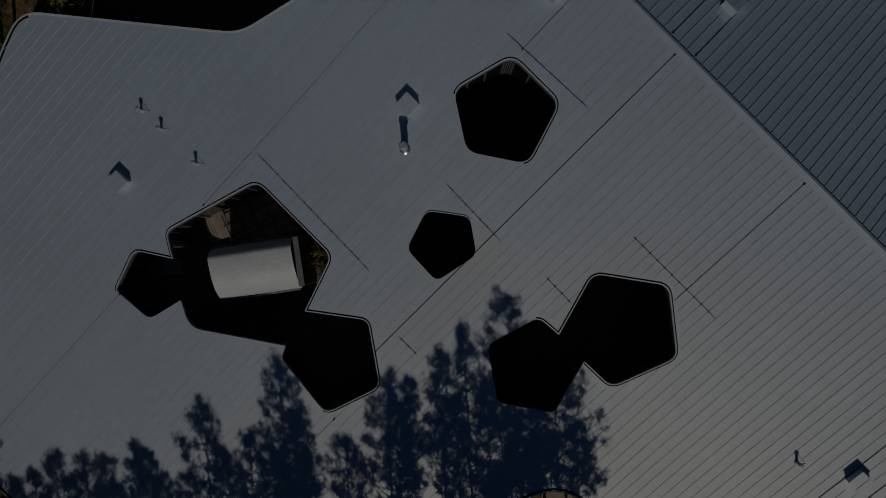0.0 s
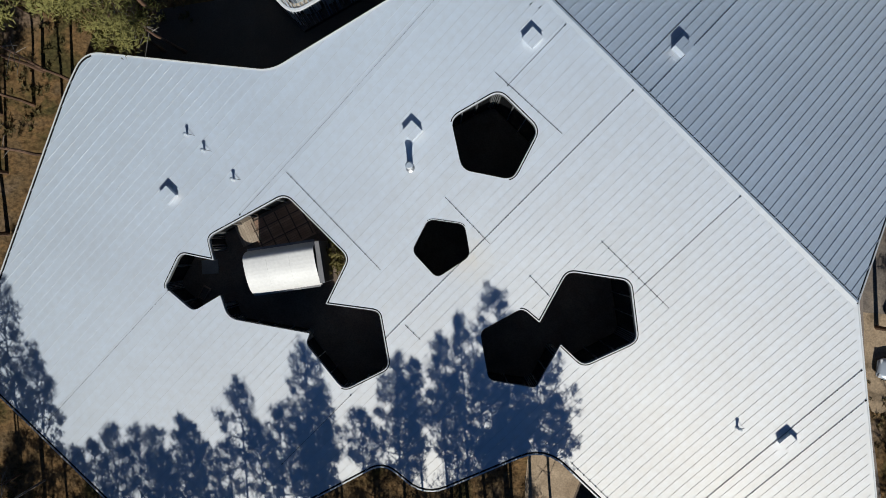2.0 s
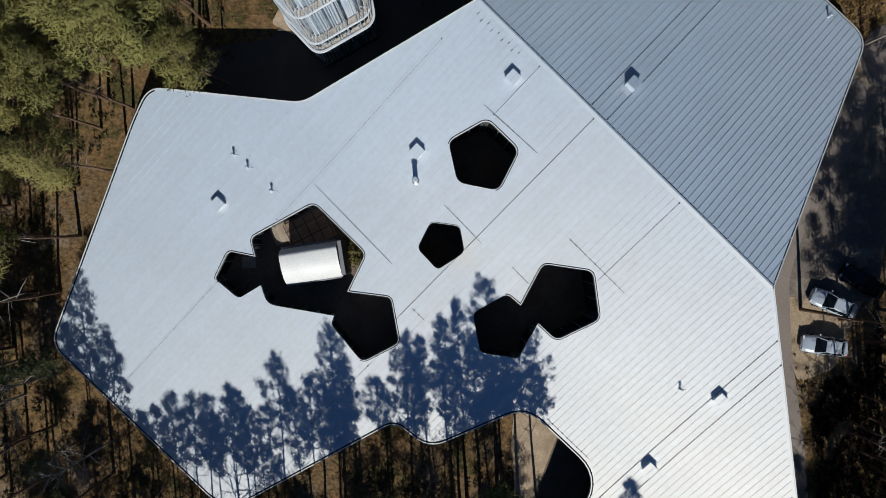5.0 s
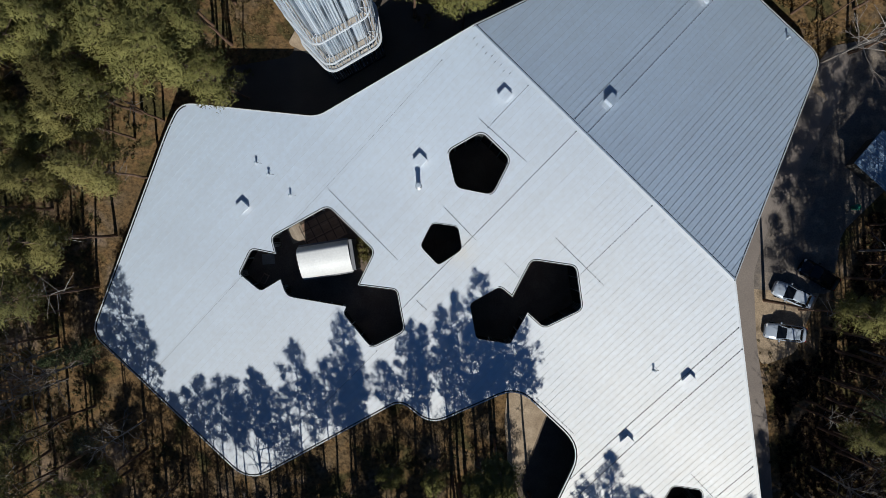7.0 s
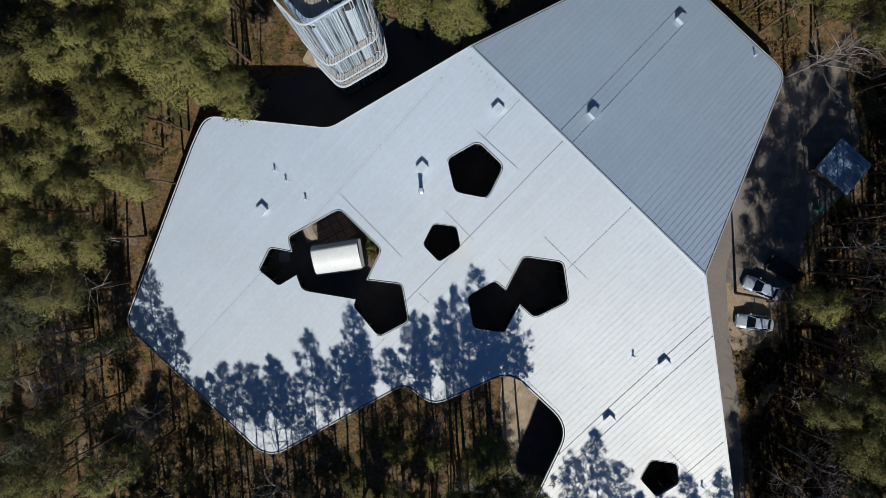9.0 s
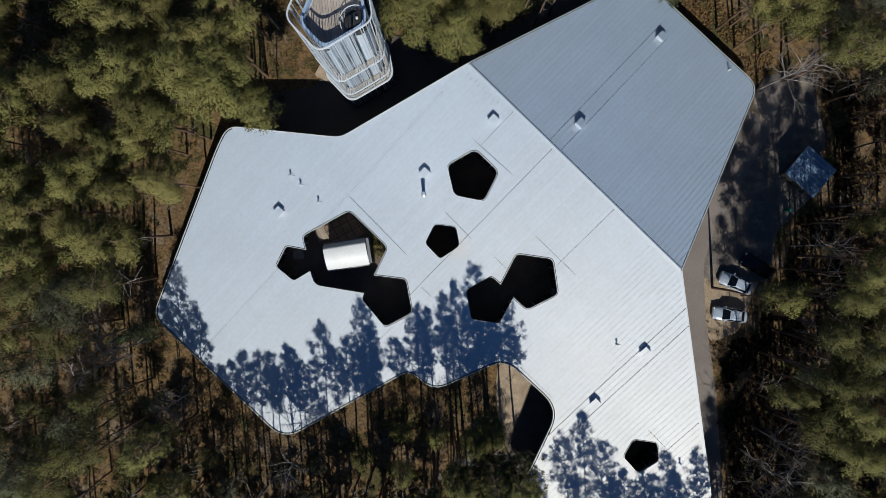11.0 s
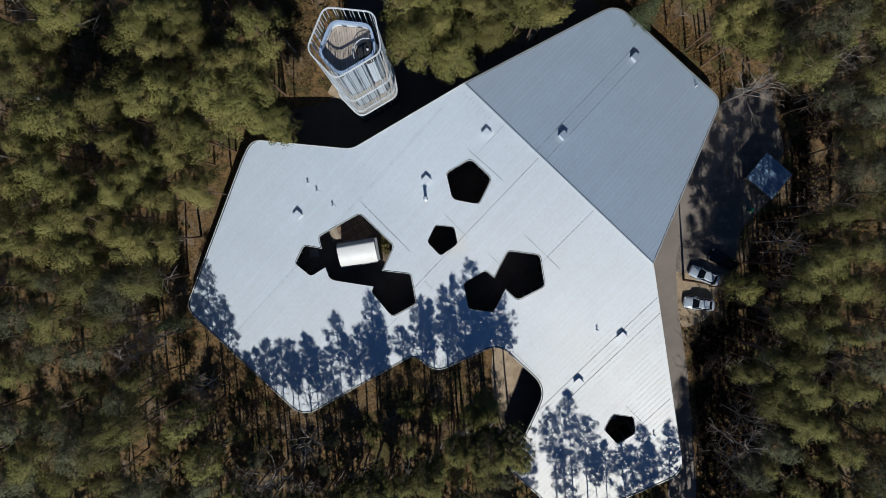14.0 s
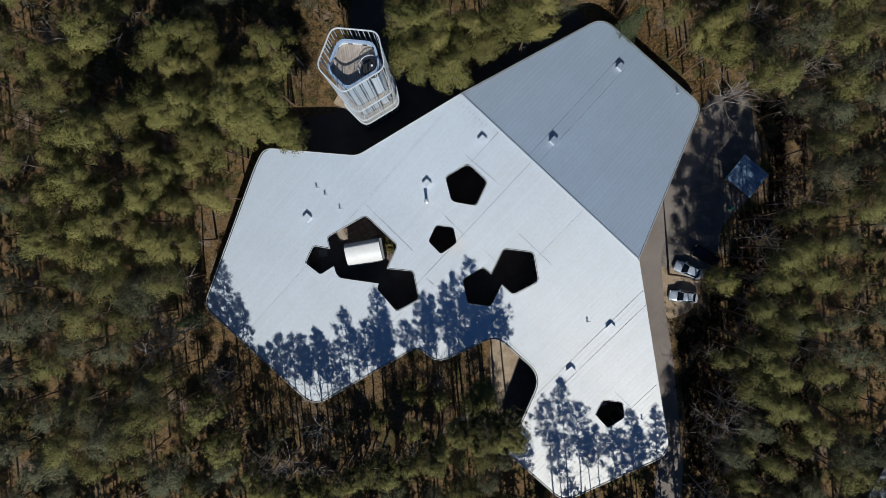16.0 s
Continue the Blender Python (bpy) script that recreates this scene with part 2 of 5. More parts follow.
def needle_material(name, base, second, gaps=(0.52, 0.66)):
    """Needles: a dull leaf that lets some light through, with a shift by tree and by spray."""
    m = material(name, base, 0.7, 0.0, second, 2.0, 5.0, fine=(2.5, 0.15), rand=0.40, island=0.08, spec=0.1)
    nt = m.node_tree
    b = nt.nodes["Principled BSDF"]
    tr = nt.nodes.new("ShaderNodeBsdfTranslucent")
    mix = nt.nodes.new("ShaderNodeMixShader")
    mix.inputs[0].default_value = 0.12
    nt.links.new(b.inputs["Base Color"].links[0].from_socket, tr.inputs["Color"])
    nt.links.new(b.outputs[0], mix.inputs[1])
    nt.links.new(tr.outputs[0], mix.inputs[2])
    # gaps between the single needles of a spray
    nz = nt.nodes.new("ShaderNodeTexNoise")
    nz.inputs["Scale"].default_value, nz.inputs["Detail"].default_value = 24.0, 2.0
    nt.links.new(nt.nodes["Mapping"].outputs[0], nz.inputs["Vector"])
    gap = nt.nodes.new("ShaderNodeMapRange")
    gap.inputs["From Min"].default_value, gap.inputs["From Max"].default_value = gaps
    nt.links.new(nz.outputs["Fac"], gap.inputs["Value"])
    clear = nt.nodes.new("ShaderNodeBsdfTransparent")
    cut = nt.nodes.new("ShaderNodeMixShader")
    nt.links.new(gap.outputs[0], cut.inputs[0])
    nt.links.new(mix.outputs[0], cut.inputs[1])
    nt.links.new(clear.outputs[0], cut.inputs[2])
    nt.links.new(cut.outputs[0], nt.nodes["Material Output"].inputs["Surface"])
    return m


M_NEEDLE = needle_material("pine_needles", (0.205, 0.189, 0.062), (0.158, 0.152, 0.050))
M_NEEDLE_B = needle_material("pine_needles_olive", (0.236, 0.206, 0.070), (0.186, 0.169, 0.058))
# darker needle copy that puts shade into the southern and eastern crowns
M_NEEDLE_SHADED = needle_material("pine_needles_shaded", (0.122, 0.122, 0.070), (0.094, 0.100, 0.060), (0.46, 0.60))
M_NEEDLE_C = needle_material("spruce_needles", (0.085, 0.100, 0.048), (0.062, 0.078, 0.038))
M_SHRUB = needle_material("low_shrub", (0.085, 0.080, 0.034), (0.13, 0.098, 0.05))
# dark tuft colour that stands in for canopy shade on the floor
M_SHADE_TUFT = needle_material("dark_shade_tufts", (0.040, 0.027, 0.022), (0.062, 0.036, 0.028))
# open sprays, also toned darker as shade for southern and eastern pines
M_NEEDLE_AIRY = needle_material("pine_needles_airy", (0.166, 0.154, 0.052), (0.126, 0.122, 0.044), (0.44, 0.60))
M_GRASS = needle_material("mossy_grass", (0.185, 0.135, 0.060), (0.25, 0.18, 0.085))

# ---- building helpers ----
def mesh_of(name, verts, faces, mat):
    me = bpy.data.meshes.new(name)
    me.from_pydata([tuple(v) for v in verts], [], [tuple(f) for f in faces])
    me.materials.append(mat)
    me.update()
    return me


def empty(name, at=(0, 0, 0), turn=0.0):
    ob = new(name)
    ob.empty_display_size = 0.3
    ob.matrix_basis = pose(*at, 0, 0, turn)
    return ob


def piece(name, me, parent=None, label=""):
    ob = new(name, me)
    ob.parent = parent
    if label:
        ob["label"] = label
    return ob


class Build:
    """Collects vertices and faces of one mesh."""

    def __init__(self):
        self.v, self.f = [], []

    def add(self, verts, faces):
        k = len(self.v)
        self.v += [tuple(p) for p in verts]
        self.f += [tuple(i + k for i in f) for f in faces]

    def box(self, cx, cy, cz, sx, sy, sz, turn=0.0, m=None):
        m = m or pose(cx, cy, cz, 0, 0, turn)
        pts = [m @ Vector((sx / 2 * i, sy / 2 * j, sz / 2 * k)) for k in (-1, 1) for j in (-1, 1) for i in (-1, 1)]
        self.add(pts, [(0, 2, 3, 1), (4, 5, 7, 6), (0, 1, 5, 4), (2, 6, 7, 3), (0, 4, 6, 2), (1, 3, 7, 5)])

    def tube(self, pts, radii, sides=8, cap=True):
        """A round bar along a line of points."""
        rings = []
        pts = [Vector(p) for p in pts]
        for i, p in enumerate(pts):
            d = (pts[min(i + 1, len(pts) - 1)] - pts[max(i - 1, 0)]).normalized()
            side = d.cross(Vector((0, 0, 1)) if abs(d.z) < 0.9 else Vector((1, 0, 0))).normalized()
            up = side.cross(d)
            r = radii[i] if hasattr(radii, "__len__") else radii
            rings.append([p + r * (math.cos(a) * side + math.sin(a) * up) for a in (2 * math.pi * k / sides for k in range(sides))])
        faces = [(i * sides + k, i * sides + (k + 1) % sides, (i + 1) * sides + (k + 1) % sides, (i + 1) * sides + k) for i in range(len(pts) - 1) for k in range(sides)]
        if cap:
            n = (len(pts) - 1) * sides
            faces += [tuple(range(sides))[::-1], tuple(range(n, n + sides))]
        self.add([q for r in rings for q in r], faces)

    def lathe(self, cx, cy, profile, sides=24):
        """profile: (radius, height) from the bottom up."""
        vs = [(cx + r * math.cos(2 * math.pi * k / sides), cy + r * math.sin(2 * math.pi * k / sides), z) for r, z in profile for k in range(sides)]
        n = len(profile)
        fs = [(i * sides + k, i * sides + (k + 1) % sides, (i + 1) * sides + (k + 1) % sides, (i + 1) * sides + k) for i in range(n - 1) for k in range(sides)]
        fs += [tuple(range(sides))[::-1], tuple(range((n - 1) * sides, n * sides))]
        self.add(vs, fs)

    def prism(self, poly, z0, z1):
        """A flat plate on a convex or plain outline, counter-clockwise."""
        n = len(poly)
        self.add([(x, y, z0) for x, y in poly] + [(x, y, z1) for x, y in poly],
                 [tuple(range(n))[::-1], tuple(range(n, 2 * n))] + [(i, (i + 1) % n, n + (i + 1) % n, n + i) for i in range(n)])

    def mesh(self, name, mat, smooth=False):
        me = mesh_of(name, self.v, self.f, mat)
        if smooth:
            me.polygons.foreach_set("use_smooth", [True] * len(me.polygons))
        return me


def part(name, build, mat, parent, label="", smooth=False):
    return piece(name, build.mesh(name, mat, smooth), parent, label)


def bevelled(ob, width=0.03, segments=2):
    mod = ob.modifiers.new("bevel", "BEVEL")
    mod.width, mod.segments, mod.limit_method = width, segments, "ANGLE"
    return ob


def area(poly):
    return sum(poly[i - 1][0] * poly[i][1] - poly[i][0] * poly[i - 1][1] for i in range(len(poly))) / 2


def rounded(poly, radius, steps=6):
    """The outline with its corners rounded; radius is one number or one for each corner."""
    out = []
    n = len(poly)
    for i in range(n):
        p, a, b = Vector(poly[i]), Vector(poly[i - 1]), Vector(poly[(i + 1) % n])
        da, db = (a - p), (b - p)
        r = radius[i] if hasattr(radius, "__len__") else radius
        t = min(r, 0.45 * da.length, 0.45 * db.length)
        if t < 0.02:
            out.append(tuple(p))
            continue
        s, e = p + da.normalized() * t, p + db.normalized() * t
        for k in range(steps + 1):
            u = k / steps
            out.append(tuple((1 - u) ** 2 * s + 2 * u * (1 - u) * p + u ** 2 * e))
    return out


def offset(poly, dist):
    """The outline moved to its left by dist (inwards for a counter-clockwise one)."""
    out = []
    n = len(poly)
    for i in range(n):
        p, a, b = Vector(poly[i]), Vector(poly[i - 1]), Vector(poly[(i + 1) % n])
        d0, d1 = (p - a).normalized(), (b - p).normalized()
        n0, n1 = Vector((-d0.y, d0.x)), Vector((-d1.y, d1.x))
        m = (n0 + n1)
        m = m / max(m.length_squared / 2, 0.6)
        out.append(tuple(p + m * dist))
    return out


def inside(x, y, poly):
    c = False
    for i in range(len(poly)):
        (x0, y0), (x1, y1) = poly[i - 1], poly[i]
        if (y0 > y) != (y1 > y) and x < (x1 - x0) * (y - y0) / (y1 - y0) + x0:
            c = not c
    return c

# ---- the plan of the large roof ----
RIDGE_W, RIDGE_E = Vector((2.39, 20.66)), Vector((27.61, -3.70))
ALONG = (RIDGE_E - RIDGE_W).normalized()
DOWN = Vector((ALONG.y, -ALONG.x))
BANDS = [(-60.0, 0.0), (0.0, 15.5), (15.5, 16.5), (16.5, 17.5), (17.5, 18.5), (18.5, 90.0)]
SLOPES = [0.175, 0.161, 0.1475, 0.134, 0.12]


def roof_z(x, y):
    """Height of the sheet metal: a ridge, a steeper and a flatter slope to the south-west, one slope to the north-east."""
    u = (Vector((x, y)) - RIDGE_W).dot(DOWN)
    if u < 0:
        return 9.6 + 0.28 * u
    z = 9.6
    for (lo, hi), s in zip(BANDS[1:], SLOPES):
        z -= s * max(0.0, min(u, hi) - lo)
    return z


def to_uv(x, y):
    q = Vector((x, y)) - RIDGE_W
    return q.dot(DOWN), q.dot(ALONG)


def to_xy(u, v):
    return tuple(RIDGE_W + DOWN * u + ALONG * v)


OUTLINE = [(-27.25, 13.98), (-13.08, 12.4), (2.39, 20.66), (24.62, 33.45), (39.75, 19.6), (27.64, -3.66), (32.75, -33.07), (17.06, -40.8),
           (8.64, -33.11), (13.82, -21.13), (7.14, -14.87), (-1.71, -19.09), (-4.84, -16.54), (-21.21, -26.01), (-38.0, -9.95), (-28.75, 11.3)]
OUT_R = [1.5, 1.0, 0.3, 2.4, 1.8, 0.3, 2.2, 2.0, 0.8, 2.6, 2.0, 2.0, 1.2, 2.6, 1.6, 3.5]
HOLE_A = [(3.3, 10.70), (6.06, 8.05), (4.35, 4.57), (0.77, 5.29), (-0.07, 8.86)]
HOLE_B = [(-1.61, 1.82), (1.04, 1.47), (1.48, -0.85), (-0.94, -2.5), (-2.8, -0.53)]
HOLE_D = [(8.36, -1.82), (12.67, -2.43), (13.37, -6.7), (9.7, -8.66), (8.08, -7.16), (6.38, -10.44), (2.92, -9.96), (2.23, -6.31), (5.26, -4.53), (6.51, -5.57)]
HOLE_C = [(-12.14, 3.52), (-7.46, -1.04), (-9.18, -4.53), (-5.17, -4.99), (-4.42, -9.19), (-7.89, -11.05), (-10.74, -7.56), (-10.44, -6.79), (-16.71, -5.8),
          (-17.25, -4.04), (-19.39, -5.32), (-21.6, -3.48), (-20.25, -0.89), (-17.68, -1.38), (-18.08, 0.36)]
HOLE_E = [(22.92, -24.77), (25.82, -25.11), (26.09, -27.45), (23.69, -29.12), (21.76, -27.03)]
HOLES = [(HOLE_A, [0.7] * 5), (HOLE_B, [0.5] * 5), (HOLE_D, [0.6, 0.6, 0.6, 0.6, 0.06, 0.3, 0.5, 0.5, 0.5, 0.06]),
         (HOLE_C, [0.7, 0.6, 0.06, 0.5, 0.6, 0.7, 0.6, 0.06, 0.9, 0.06, 0.5, 0.4, 0.5, 0.06, 0.5]), (HOLE_E, [0.5] * 5)]
outline = rounded(OUTLINE, OUT_R)[::-1]              # counter-clockwise
hole_loops = [rounded(h, r) for h, r in HOLES]        # clockwise: left is the roof


def in_roof(x, y):
    return inside(x, y, outline) and not any(inside(x, y, h) for h in hole_loops)


def roof_triangles():
    from mathutils import geometry
    pts, edges = [], []
    for loop in [outline, *hole_loops]:
        k, n = len(pts), len(loop)
        pts += [Vector(p) for p in loop]
        edges += [(k + i, k + (i + 1) % n) for i in range(n)]
    vs, _, fs, *_ = geometry.delaunay_2d_cdt(pts, edges, [], 0, 1e-5)
    return [[tuple(vs[i]) for i in f] for f in fs if in_roof(sum(vs[i].x for i in f) / 3, sum(vs[i].y for i in f) / 3)]


def clip(poly, axis, limit, keep_below):
    out = []
    for i in range(len(poly)):
        a, b = poly[i - 1], poly[i]
        ia = (a[axis] <= limit) == keep_below
        ib = (b[axis] <= limit) == keep_below
        if ia != ib:
            t = (limit - a[axis]) / (b[axis] - a[axis])
            out.append(tuple(a[k] + t * (b[k] - a[k]) for k in (0, 1)))
        if ib:
            out.append(b)
    return out


tris_uv = [[to_uv(*p) for p in t] for t in roof_triangles()]
banded = [[q for q in (clip(clip(t, 0, lo, False), 0, hi, True) for t in tris_uv) if len(q) > 2] for lo, hi in BANDS]


def lifted(u, v, dz):
    x, y = to_xy(u, v)
    return (x, y, roof_z(x, y) + dz)


def ribbon(points, d0, d1, z0, z1, closed=True):
    """A bar along a line on the roof, between the offsets d0 and d1 to its left and the heights z0 and z1 over the sheet."""
    b = Build()
    if closed:
        a, c = offset(points, d0), offset(points, d1)
    else:
        a, c = offset(points, d0), offset(points, d1)
        for lst, d in ((a, d0), (c, d1)):
            for i, j in ((0, 1), (-1, -2)):
                t = (Vector(points[j]) - Vector(points[i])).normalized() * (1 if i == 0 else -1)
                lst[i] = tuple(Vector(points[i]) + Vector((-t.y, t.x)) * d)
    n = len(points)
    vs = []
    for p, q in zip(a, c):
        zp, zq = roof_z(*p), roof_z(*q)
        vs += [(*p, zp + z0), (*q, zq + z0), (*q, zq + z1), (*p, zp + z1)]
    m = n if closed else n - 1
    fs = []
    for i in range(m):
        k, l = 4 * i, 4 * ((i + 1) % n)
        fs += [(k + e, l + e, l + (e + 1) % 4, k + (e + 1) % 4) for e in range(4)]
    if not closed:
        fs += [(3, 2, 1, 0), tuple(4 * (n - 1) + e for e in range(4))]
    b.add(vs, fs)
    return b


def densified(points, step, closed=True):
    out = []
    n = len(points)
    for i in range(n if closed else n - 1):
        a, b = Vector(points[i]), Vector(points[(i + 1) % n])
        k = max(1, int((b - a).length / step))
        out += [tuple(a.lerp(b, j / k)) for j in range(k)]
    return out if closed else out + [points[-1]]


# ---- the building ----
centre = tagged(empty("visitor_centre"), "single-storey building under a pale standing-seam metal roof with pentagonal courtyards", "building")

slab = Build()
for band in banded:
    for q in band:
        n = len(q)
        slab.add([lifted(*p, -0.04) for p in q], [tuple(range(n))])
        slab.add([lifted(*p, -0.50) for p in q], [tuple(range(n))[::-1]])
for loop in [outline, *hole_loops]:
    pts = densified(loop, 1.5)
    n = len(pts)
    slab.add([(*p, roof_z(*p) - 0.04) for p in pts] + [(*p, roof_z(*p) - 0.50) for p in pts], [(i, n + i, n + (i + 1) % n, (i + 1) % n) for i in range(n)])
roof = part("roof", slab, M_SLAB, centre, "dark roof edge under the sheet metal")

# edge flashings and gutters
part("edge_flashing", ribbon(densified(outline, 1.5), -0.03, 0.07, -0.12, 0.04), M_TRIM, roof, "white folded metal edge")
for loop in hole_loops:
    part("edge_flashing", ribbon(densified(loop, 1.5), -0.012, 0.02, -0.12, 0.012), M_RIB, roof, "thin grey metal edge")


def gutter(loop, first, last, near=0.075, far=0.22, rim=True):
    """A dark channel behind the edge, all round or between two corners of the loop."""
    n = len(loop)
    i, j = first * 7 + 2, last * 7 + 4
    path = densified([loop[k % n] for k in range(i, j + 1)], 1.5, False)
    part("gutter", ribbon(path, near, far, -0.06, 0.014, False), M_GUTTER, roof, "narrow dark gutter channel")
    if rim:
        part("upstand", ribbon(path, 0.0, near - 0.005, -0.10, 0.06, False), M_TRIM, roof, "white metal upstand beside the gutter")


n_out = len(OUTLINE)
# the loop is reversed: its corner k is OUTLINE[n_out - 1 - k]
gutter(outline, 0, 9, 0.075, 0.20, False)
gutter(outline, 10, 13, 0.085, 0.16, False)
gutter(outline, n_out - 1, n_out, 0.075, 0.20, False)
gutter(hole_loops[0], 4, 7, 0.068, 0.145)
gutter(hole_loops[1], 0, 1, 0.04, 0.07)
gutter(hole_loops[2], 8, 14, 0.068, 0.145)
gutter(hole_loops[3], 11, 20, 0.068, 0.145)
gutter(hole_loops[4], 4, 7, 0.045, 0.09)

# walls of dark glass under the eaves and round the courts
def wall_ring(name, loop, label, pier_step, pier_mat):
    pts = densified(loop, 1.2)
    n = len(pts)
    b = Build()
    inner_pts = offset(pts, 0.12)
    b.add([(*p, -0.2) for p in pts] + [(*p, roof_z(*p) - 0.5) for p in pts] + [(*p, -0.2) for p in inner_pts] + [(*p, roof_z(*p) - 0.5) for p in inner_pts],
          [(i, n + i, n + (i + 1) % n, (i + 1) % n) for i in range(n)] + [(2 * n + i, 2 * n + (i + 1) % n, 3 * n + (i + 1) % n, 3 * n + i) for i in range(n)])
    w = part(name, b, M_DARKGLASS, centre, label)
    outer = offset(pts, -0.05)
    for i in range(0, n, pier_step):
        x, y = outer[i]
        ax, ay = pts[(i + 1) % n][0] - pts[i][0], pts[(i + 1) % n][1] - pts[i][1]
        bb = Build()
        h = roof_z(x, y) - 0.5
        bb.box(x, y, h / 2, 0.07, 0.12, h, math.degrees(math.atan2(ay, ax)))
        part("mullion", bb, pier_mat, w)
    return w


wall_ring("facade_glazing", rounded(offset(OUTLINE[::-1], 1.7), 1.5), "dark glazed facade under the eaves", 3, M_FRAME)
for h, r in HOLES:
    wall_ring("court_glazing", rounded(offset(h, 0.55), 0.4, 4), "dark glazing round a courtyard", 1, M_STEEL)
for h, r in HOLES:
    b = Build()
    b.prism(offset(h, 0.5)[::-1], -0.1, 0.04)
    part("court_floor", b, M_COURT, centre, "dark gravel floor of a courtyard")

# ridge cap
rp = [RIDGE_W + ALONG * (0.15 + k) for k in range(0, 34)] + [RIDGE_E - ALONG * 0.1]
cap = Build()
prof = [(0.30, -0.02), (0.30, 0.05 - 0.0525), (0.0, 0.065), (-0.16, 0.05 - 0.0416), (-0.16, -0.08)]
cap.add([(*(p + DOWN * u), 9.6 + z) for p in rp for u, z in prof], [(5 * i + k, 5 * i + 5 + k, 5 * i + 6 + k, 5 * i + 1 + k) for i in range(len(rp) - 1) for k in range(4)])
part("ridge_cap", cap, M_ROOF, roof, "pale folded ridge capping")
line = Build()
p, q = rp[0] - DOWN * 0.21, rp[-1] - DOWN * 0.21
line.box(0, 0, 0, (q - p).length, 0.05, 0.03, m=Matrix.Translation((*((p + q) / 2), 9.6 - 0.28 * 0.21 + 0.012)) @ pose(0, 0, 0, 0, 0, math.degrees(math.atan2(ALONG.y, ALONG.x))))
part("ridge_gap", line, M_GUTTER, roof, "dark ventilation gap beside the ridge")
for k in range(9):
    studs = Build()
    p = RIDGE_W + ALONG * (0.9 + 0.6 * k) + DOWN * (0.85 + 0.25 * (k % 2))
    studs.box(p.x, p.y, roof_z(*p) + 0.04, 0.24, 0.03, 0.05, math.degrees(math.atan2(DOWN.y, DOWN.x)))
    part("seam_clamp", studs, M_GUARD, roof)


# snow guards: a rail across the seams with a clamp at each of them
SEAM, FIRST = 0.6, 0.32          # spacing of the standing seams, and where the first lies on the south-west slope


def snow_guard(p, q, mat=M_GUARD, r=0.013, rail=True):
    p, q = Vector(p), Vector(q)
    t = tagged(empty("snow_guard", (*p, roof_z(*p))), "thin grey snow guard rail clamped to the roof seams" if rail else "row of small pale snow stops on the roof seams", "snow guard", "snow guards on the roof")
    o = Vector((*p, roof_z(*p)))
    if rail:
        b = Build()
        b.tube([(0, 0, 0.055), Vector((*q, roof_z(*q) + 0.055)) - o], r, 6)
        part("rail", b, mat, t)
    b = Build()
    b.box(0, 0, 0.035, 0.10, 0.03, 0.07, math.degrees(math.atan2(DOWN.y, DOWN.x)))
    me = b.mesh("clamp", mat)
    v0, v1 = to_uv(*p)[1], to_uv(*q)[1]
    for k in range(math.ceil((v0 - FIRST) / SEAM), math.floor((v1 - FIRST) / SEAM) + 1):
        c = p.lerp(q, (FIRST + k * SEAM - v0) / (v1 - v0))
        piece("clamp", me, t).location = Vector((*c, roof_z(*c))) - o


for p, q in [((-12.02, 5.13), (-5.08, -1.94)), ((-0.39, 3.36), (2.87, 0.03)), ((2.98, 11.92), (7.63, 7.73)), ((10.56, 0.37), (15.38, -4.32)),
             ((5.7, -2.17), (7.17, -3.66)), ((-3.25, -5.99), (-2.12, -7.05)), ((9.01, -15.9), (12.89, -19.59)), ((24.64, -23.46), (26.89, -25.79))]:
    snow_guard(p, q)
for p, q in [((-33.6, -0.6), (-26.4, -7.7)), ((-28.4, 7.3), (-22.9, 2.0)), ((-21.6, 13.0), (-15.5, 7.0))]:
    snow_guard(p, q, M_ROOF, 0.02, False)


# safety cables that run down the slope beside a seam
def safety_cable(p, q, r):
    p, q = Vector(p), Vector(q)
    t = tagged(empty("safety_cable", (*p, roof_z(*p))), "dark safety cable running down the roof beside a seam", "safety cable", "safety cables on the roof")
    o = Vector((*p, roof_z(*p)))
    b = Build()
    b.tube([Vector((*c, roof_z(*c) + 0.045)) - o for c in densified([tuple(p), tuple(q)], 1.0, False)], r, 6)
    part("cable", b, M_GUTTER, t)
    n = max(2, int((q - p).length / 1.9))
    for k in range(n + 1):
        c = p.lerp(q, k / n)
        s = 0.07 if k in (0, n) else 0.03
        b = Build()
        b.box(0, 0, 0.035, s * 1.6, s, 0.08, math.degrees(math.atan2(DOWN.y, DOWN.x)))
        part("anchor", b, M_GUTTER, t).location = Vector((*c, roof_z(*c))) - o


for v, u0, u1, r in [(14.12, 0.45, 24.8, 0.013), (15.3, 29.8, 37.5, 0.008), (24.32, 0.45, 10.6, 0.008), (0.02, 4.4, 25.9, 0.006), (-0.1, 34.0, 48.5, 0.007), (38.72, 2.9, 25.2, 0.012), (40.52, 4.1, 25.6, 0.012), (7.75, 0.5, 5.9, 0.011),
                     (50.12, 11.5, 17.9, 0.011), (13.2, -0.4, -21.2, 0.011), (15.0, -0.4, -20.6, 0.011)]:
    p, q = to_xy(u0, v), to_xy(u1, v)
    safety_cable(p, q, r)


